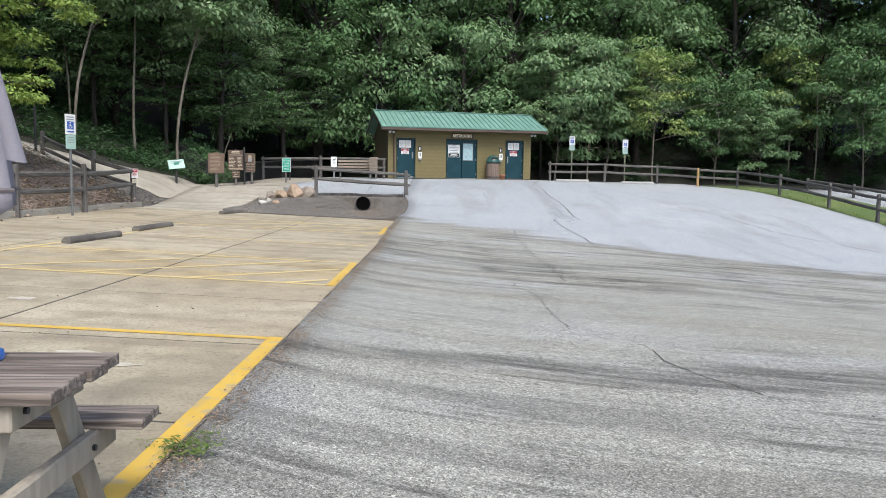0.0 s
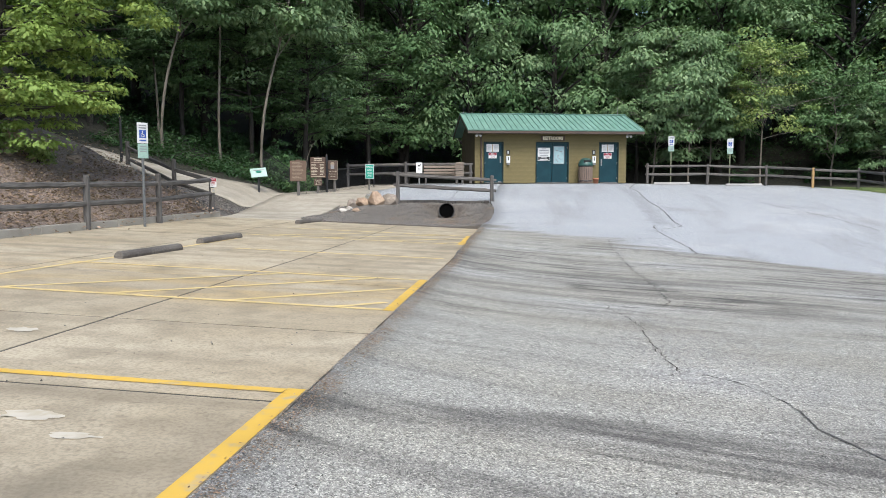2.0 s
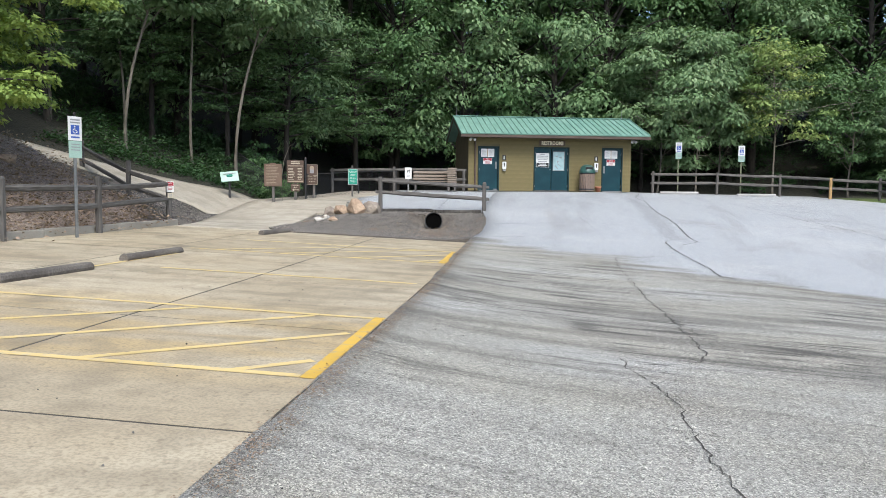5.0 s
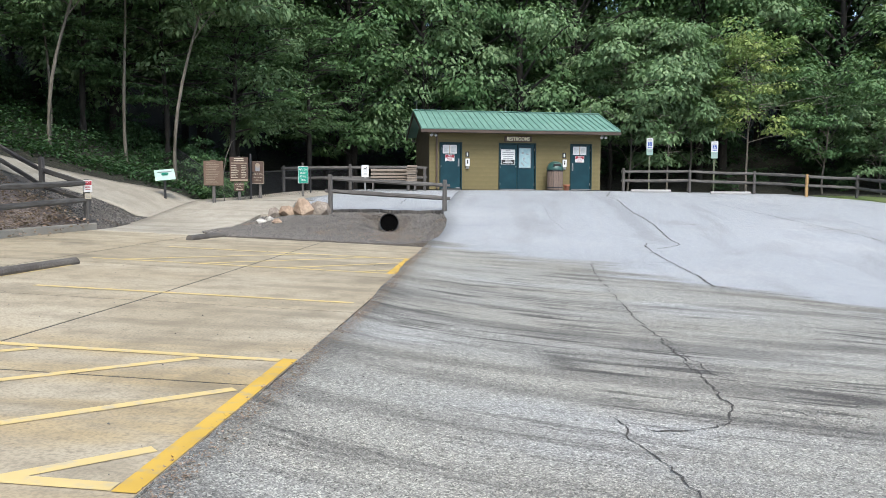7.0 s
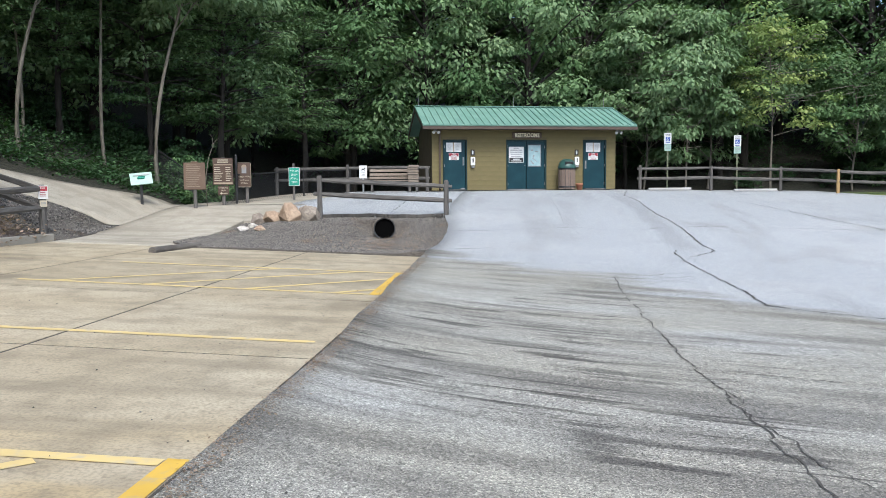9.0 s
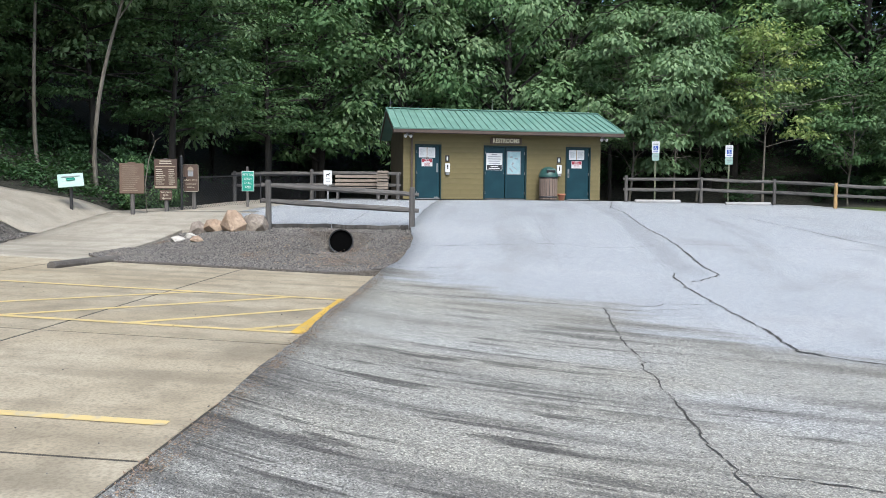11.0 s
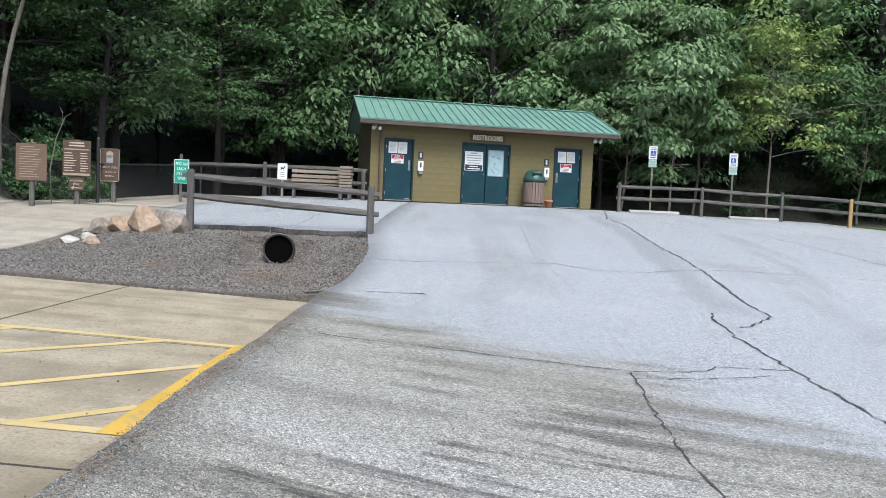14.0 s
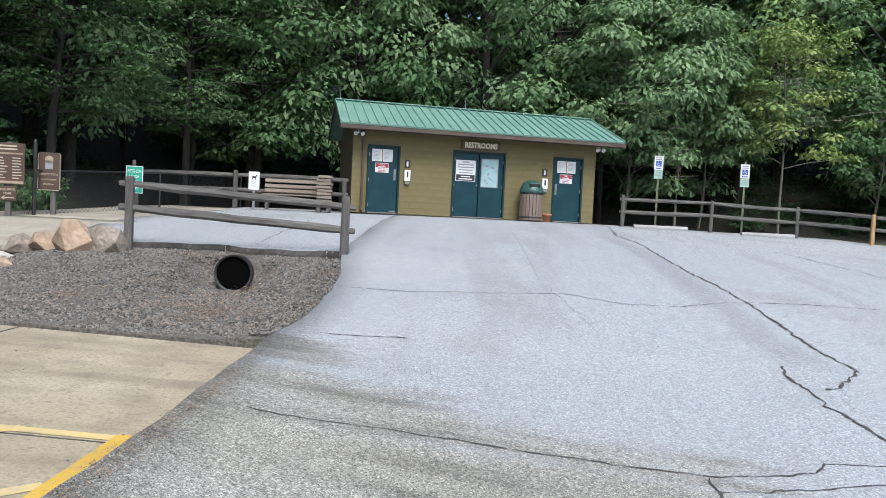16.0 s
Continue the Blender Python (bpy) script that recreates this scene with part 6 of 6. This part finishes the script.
def stone_material():
    m, ns, ln, bs = shader("loose_stone")
    rnd = ns.new("ShaderNodeNewGeometry").outputs["Random Per Island"]
    col = mixed(ns, ln, rnd, (0.028, 0.027, 0.025), (0.215, 0.197, 0.177))
    col = mixed(ns, ln, ramp(ns, ln, grain(ns, ln, place(ns, True), 0.9, 4), 0.55, 0.72), col, mixed(ns, ln, rnd, (0.06, 0.042, 0.03), (0.21, 0.155, 0.11)))
    ln.new(col, bs.inputs["Base Color"])
    bs.inputs["Roughness"].default_value = 0.9
    bumped(ns, ln, bs, grain(ns, ln, place(ns, True), 60, 3), 0.3, 0.004)
    return m


STONE = stone_material()
rr = random.Random(61)
sp = []
while len(sp) < 28000:
    y = rr.uniform(25.8, 30.4)
    x = rr.uniform(gravel_left(y), drive_left(y))
    if abs(x + 2.87) < 0.3 and y > 29.6:
        continue
    sp.append((x, y, gravel_z(x, y) + 0.03))
pebbles("gravel_stones", "loose grey and brown crushed stone", sp, 0.017, STONE, 62)
sp = []
while len(sp) < 5000:
    y = rr.uniform(25.8, 29.3)
    x = rr.uniform(-12.8, -9.76 - 0.3 * smooth(26.0, 29.3, y))
    if y > trail_near(x) - 0.05:
        continue
    sp.append((x, y, bank_z(x, y) + bed_lift(x, y) + 0.05 * smooth(0, 0.7, -9.7 - 0.3 * smooth(26.0, 29.3, y) - x)))
pebbles("gravel_stones", "loose grey crushed stone at the bed's tip", sp, 0.022, STONE, 63)
pts = []
for i in range(1900):
    y = rr.uniform(8, 25.8)
    x = kerb_x(y) - 0.25 - abs(rr.gauss(0, 2.6))
    pts.append((x, y, mound_z(x, y) + bed_lift(x, y) + 0.13))
tagged(leaves("mulch_leaves", pts, 22, 0.3, 0.09, DRY_LEAF, None, 64, droop=0.0, aspect=0.55), "brown dry fallen leaves and bark chips", "leaf litter", kind="stuff")
pts = []
for i in range(420):
    y = rr.uniform(26.2, 29.3)
    x = -2.6 + rr.gauss(0, 0.8)
    if gravel_left(y) < x < drive_left(y) - 0.05:
        pts.append((x, y, gravel_z(x, y) + 0.05))
tagged(leaves("gravel_leaves", pts, 9, 0.12, 0.05, DRY_LEAF, None, 67, droop=0.0, aspect=0.35), "brown dry leaves and twigs washed onto the gravel", "leaf litter", kind="stuff")
pts = []
for i in range(1100):
    y = rr.uniform(2, 25)
    pts.append((EDGE + 0.01 + abs(rr.gauss(0, 0.06)), y, 0.0))
pts = [(x, y, asphalt_z(x, y) + 0.012) for x, y, z in pts]
tagged(leaves("seam_debris", pts, 16, 0.05, 0.02, DRY_LEAF, None, 65, droop=0.0, aspect=0.5), "dry leaf crumbs along the paving seam", "debris", kind="stuff")
sp = []
for i in range(500):
    y = rr.uniform(1, 26)
    x = rr.choice((rr.uniform(-6, EDGE), EDGE + abs(rr.gauss(0, 0.3)), rr.uniform(-1, 6)))
    sp.append((x, y, (concrete_z(x, y) if x < EDGE else asphalt_z(x, y)) + 0.008))
pebbles("loose_grit", "scattered grit on the paving", sp, 0.007, STONE, 66)

# weed in the seam
t = thing("weed", "small straggly green weed in the paving seam", "weed", (EDGE + 0.02, 4.78, asphalt_z(EDGE + 0.02, 4.78)))
bm = bmesh.new()
tips = []
for i in range(16):
    a, k = rr.uniform(0, 6.28), rr.uniform(0.08, 0.22)
    tip = Vector((math.cos(a) * k, math.sin(a) * k, rr.uniform(0.02, 0.07)))
    limb(bm, [(0, 0, 0), tip * 0.5 + Vector((0, 0, 0.03)), tip], 0.0025, 0.001, 3)
    tips += [tuple(tip * s) for s in (0.5, 0.8, 1)]
part("stem", bm, GRASS, t)
leaves("foliage", tips, 7, 0.02, 0.028, GRASS, t, 67, droop=0.2, aspect=0.4)


# ---- picnic table, umbrella, tray ----
TZ = concrete_z(-1.7, 3.48)
t = thing("picnic_table", "weathered wooden picnic table with attached benches", "table", (-1.77, 3.48, TZ), 1.0)
for k in range(4):
    part("top_board", boxed((-0.01 * (k % 2), -0.21 + 0.14 * k, 0.685), (1.14 - 0.012 * (k % 2), 0.135, 0.042), None, 0.006, 2), TABLE_WOOD, t)
for s in (-1, 1):
    for k in range(2):
        part("seat_board", boxed((0.03, s * (0.415 + 0.105 * k), 0.40), (1.14 - 0.01 * k, 0.1, 0.04), None, 0.006, 2), TABLE_WOOD, t)
for x in (-0.36, 0.36):
    side = 1 if x > 0 else -1
    part("top_cleat", boxed((x + 0.05 * side, 0, 0.615), (0.045, 0.5, 0.09), None, 0.006), LEG_WOOD, t)
    part("seat_bearer", boxed((x + 0.05 * side, 0, 0.33), (0.045, 1.06, 0.1), None, 0.008), LEG_WOOD, t)
    for s in (-1, 1):
        lg = part("leg", boxed((x, s * 0.33, 0.32), (0.045, 0.11, 0.74), turned(s * 27, 0, 0), 0.006), LEG_WOOD, t)
        for z, dy in ((0.62, 0.17), (0.33, 0.31)):
            part("bolt", tubed((x + 0.06 * side, s * dy, z), (x + 0.085 * side, s * dy, z), 0.012, None, 8), DARK_STEEL, lg)
    part("brace", boxed((x * 0.55, 0, 0.47), (0.045, 0.07, 0.42), turned(0, 40 * side, 0), 0.006), LEG_WOOD, t)


def folds(a, z):
    return 0.82 + 0.11 * math.sin(6 * a + 1.5 * z) + 0.1 * math.sin(13 * a + z) + 0.03 * math.sin(29 * a)


t = thing("patio_umbrella", "closed grey canvas patio umbrella standing in the table", "umbrella", (-1.8, 3.48, TZ))
part("pole", tubed((0, 0, 0.02), (0, 0, 2.75), 0.022, None, 14), DARK_STEEL, t)
part("base", lathe([(0.004, 0), (0.25, 0), (0.25, 0.04), (0.08, 0.08), (0.035, 0.2), (0.03, 0.2)], 28), DARK_STEEL, t, "", True)
bm = lathe([(0.28, 1.21), (0.355, 1.25), (0.355, 1.3), (0.33, 1.5), (0.29, 1.8), (0.265, 2.1), (0.22, 2.4), (0.11, 2.6), (0.04, 2.72), (0.012, 2.74)], 72, folds)
part("canopy", bm, CLOTH, t, "grey canvas canopy folded shut", True)
bm = lathe([(0.335, 1.27), (0.32, 1.26), (0.22, 1.27), (0.05, 1.33)], 72, folds)
part("canopy_lining", bm, CLOTH_DARK, t, "", True)
# a fold of the canopy that hangs free; a dark disc paints the shade inside
bm = bmesh.new()
rings = []
for k in span(0, 1, 8):
    w = 0.012 + 0.055 * k
    rings.append([bm.verts.new((0.215 + 0.06 * k + w * 0.9 * math.cos(math.tau * i / 14), 0.1 + 0.03 * k + w * math.sin(math.tau * i / 14), 1.92 - 0.5 * k - 0.02 * k * math.cos(math.tau * i / 14))) for i in range(14)])
for p, q in zip(rings, rings[1:]):
    for i in range(14):
        bm.faces.new((p[i], p[(i + 1) % 14], q[(i + 1) % 14], q[i]))
part("canopy_fold", bm, CLOTH, t, "", True)
bm = bmesh.new()
last = [bm.verts.new((v[0], v[1], v[2])) for v in [(0.275 + 0.056 * math.cos(math.tau * i / 14), 0.13 + 0.062 * math.sin(math.tau * i / 14), 1.428 - 0.02 * math.cos(math.tau * i / 14)) for i in range(14)]]
bm.faces.new(last)
part("fold_lining", bm, CLOTH_DARK, t)
bm = lathe([(0.36, 1.315), (0.365, 1.31), (0.362, 1.302)], 72, folds)
part("hem_stitching", bm, CLOTH_DARK, t)
part("finial", tubed((0, 0, 2.74), (0, 0, 2.82), 0.025, 0.012, 12), DARK_STEEL, t)
for i in range(6):
    a = math.tau * i / 6
    part("rib", tubed((0.22 * math.cos(a), 0.22 * math.sin(a), 1.22), (0.03 * math.cos(a), 0.03 * math.sin(a), 2.7), 0.006, None, 6), STEEL, t)

t = thing("tray", "shallow blue plastic tray on the picnic table", "tray", (-1.75, 3.56, TZ + 0.708), 8)
part("floor", boxed((0, 0, 0.004), (0.34, 0.22, 0.006), None, 0.002), TRAY_BLUE, t)
bm = bmesh.new()
ring = []
for a, b in ((0.0, 0.0), (0.0, 0.028), (0.012, 0.03), (0.014, 0.0)):
    row = []
    for i in range(32):
        g = math.tau * i / 32
        cx, cy = math.copysign(abs(math.cos(g)) ** 0.5, math.cos(g)), math.copysign(abs(math.sin(g)) ** 0.5, math.sin(g))
        row.append(bm.verts.new(((0.17 + a) * cx, (0.11 + a) * cy, b)))
    ring.append(row)
for p, q in zip(ring, ring[1:]):
    for i in range(32):
        bm.faces.new((p[i], p[(i + 1) % 32], q[(i + 1) % 32], q[i]))
part("rim", bm, TRAY_BLUE, t, "", True)
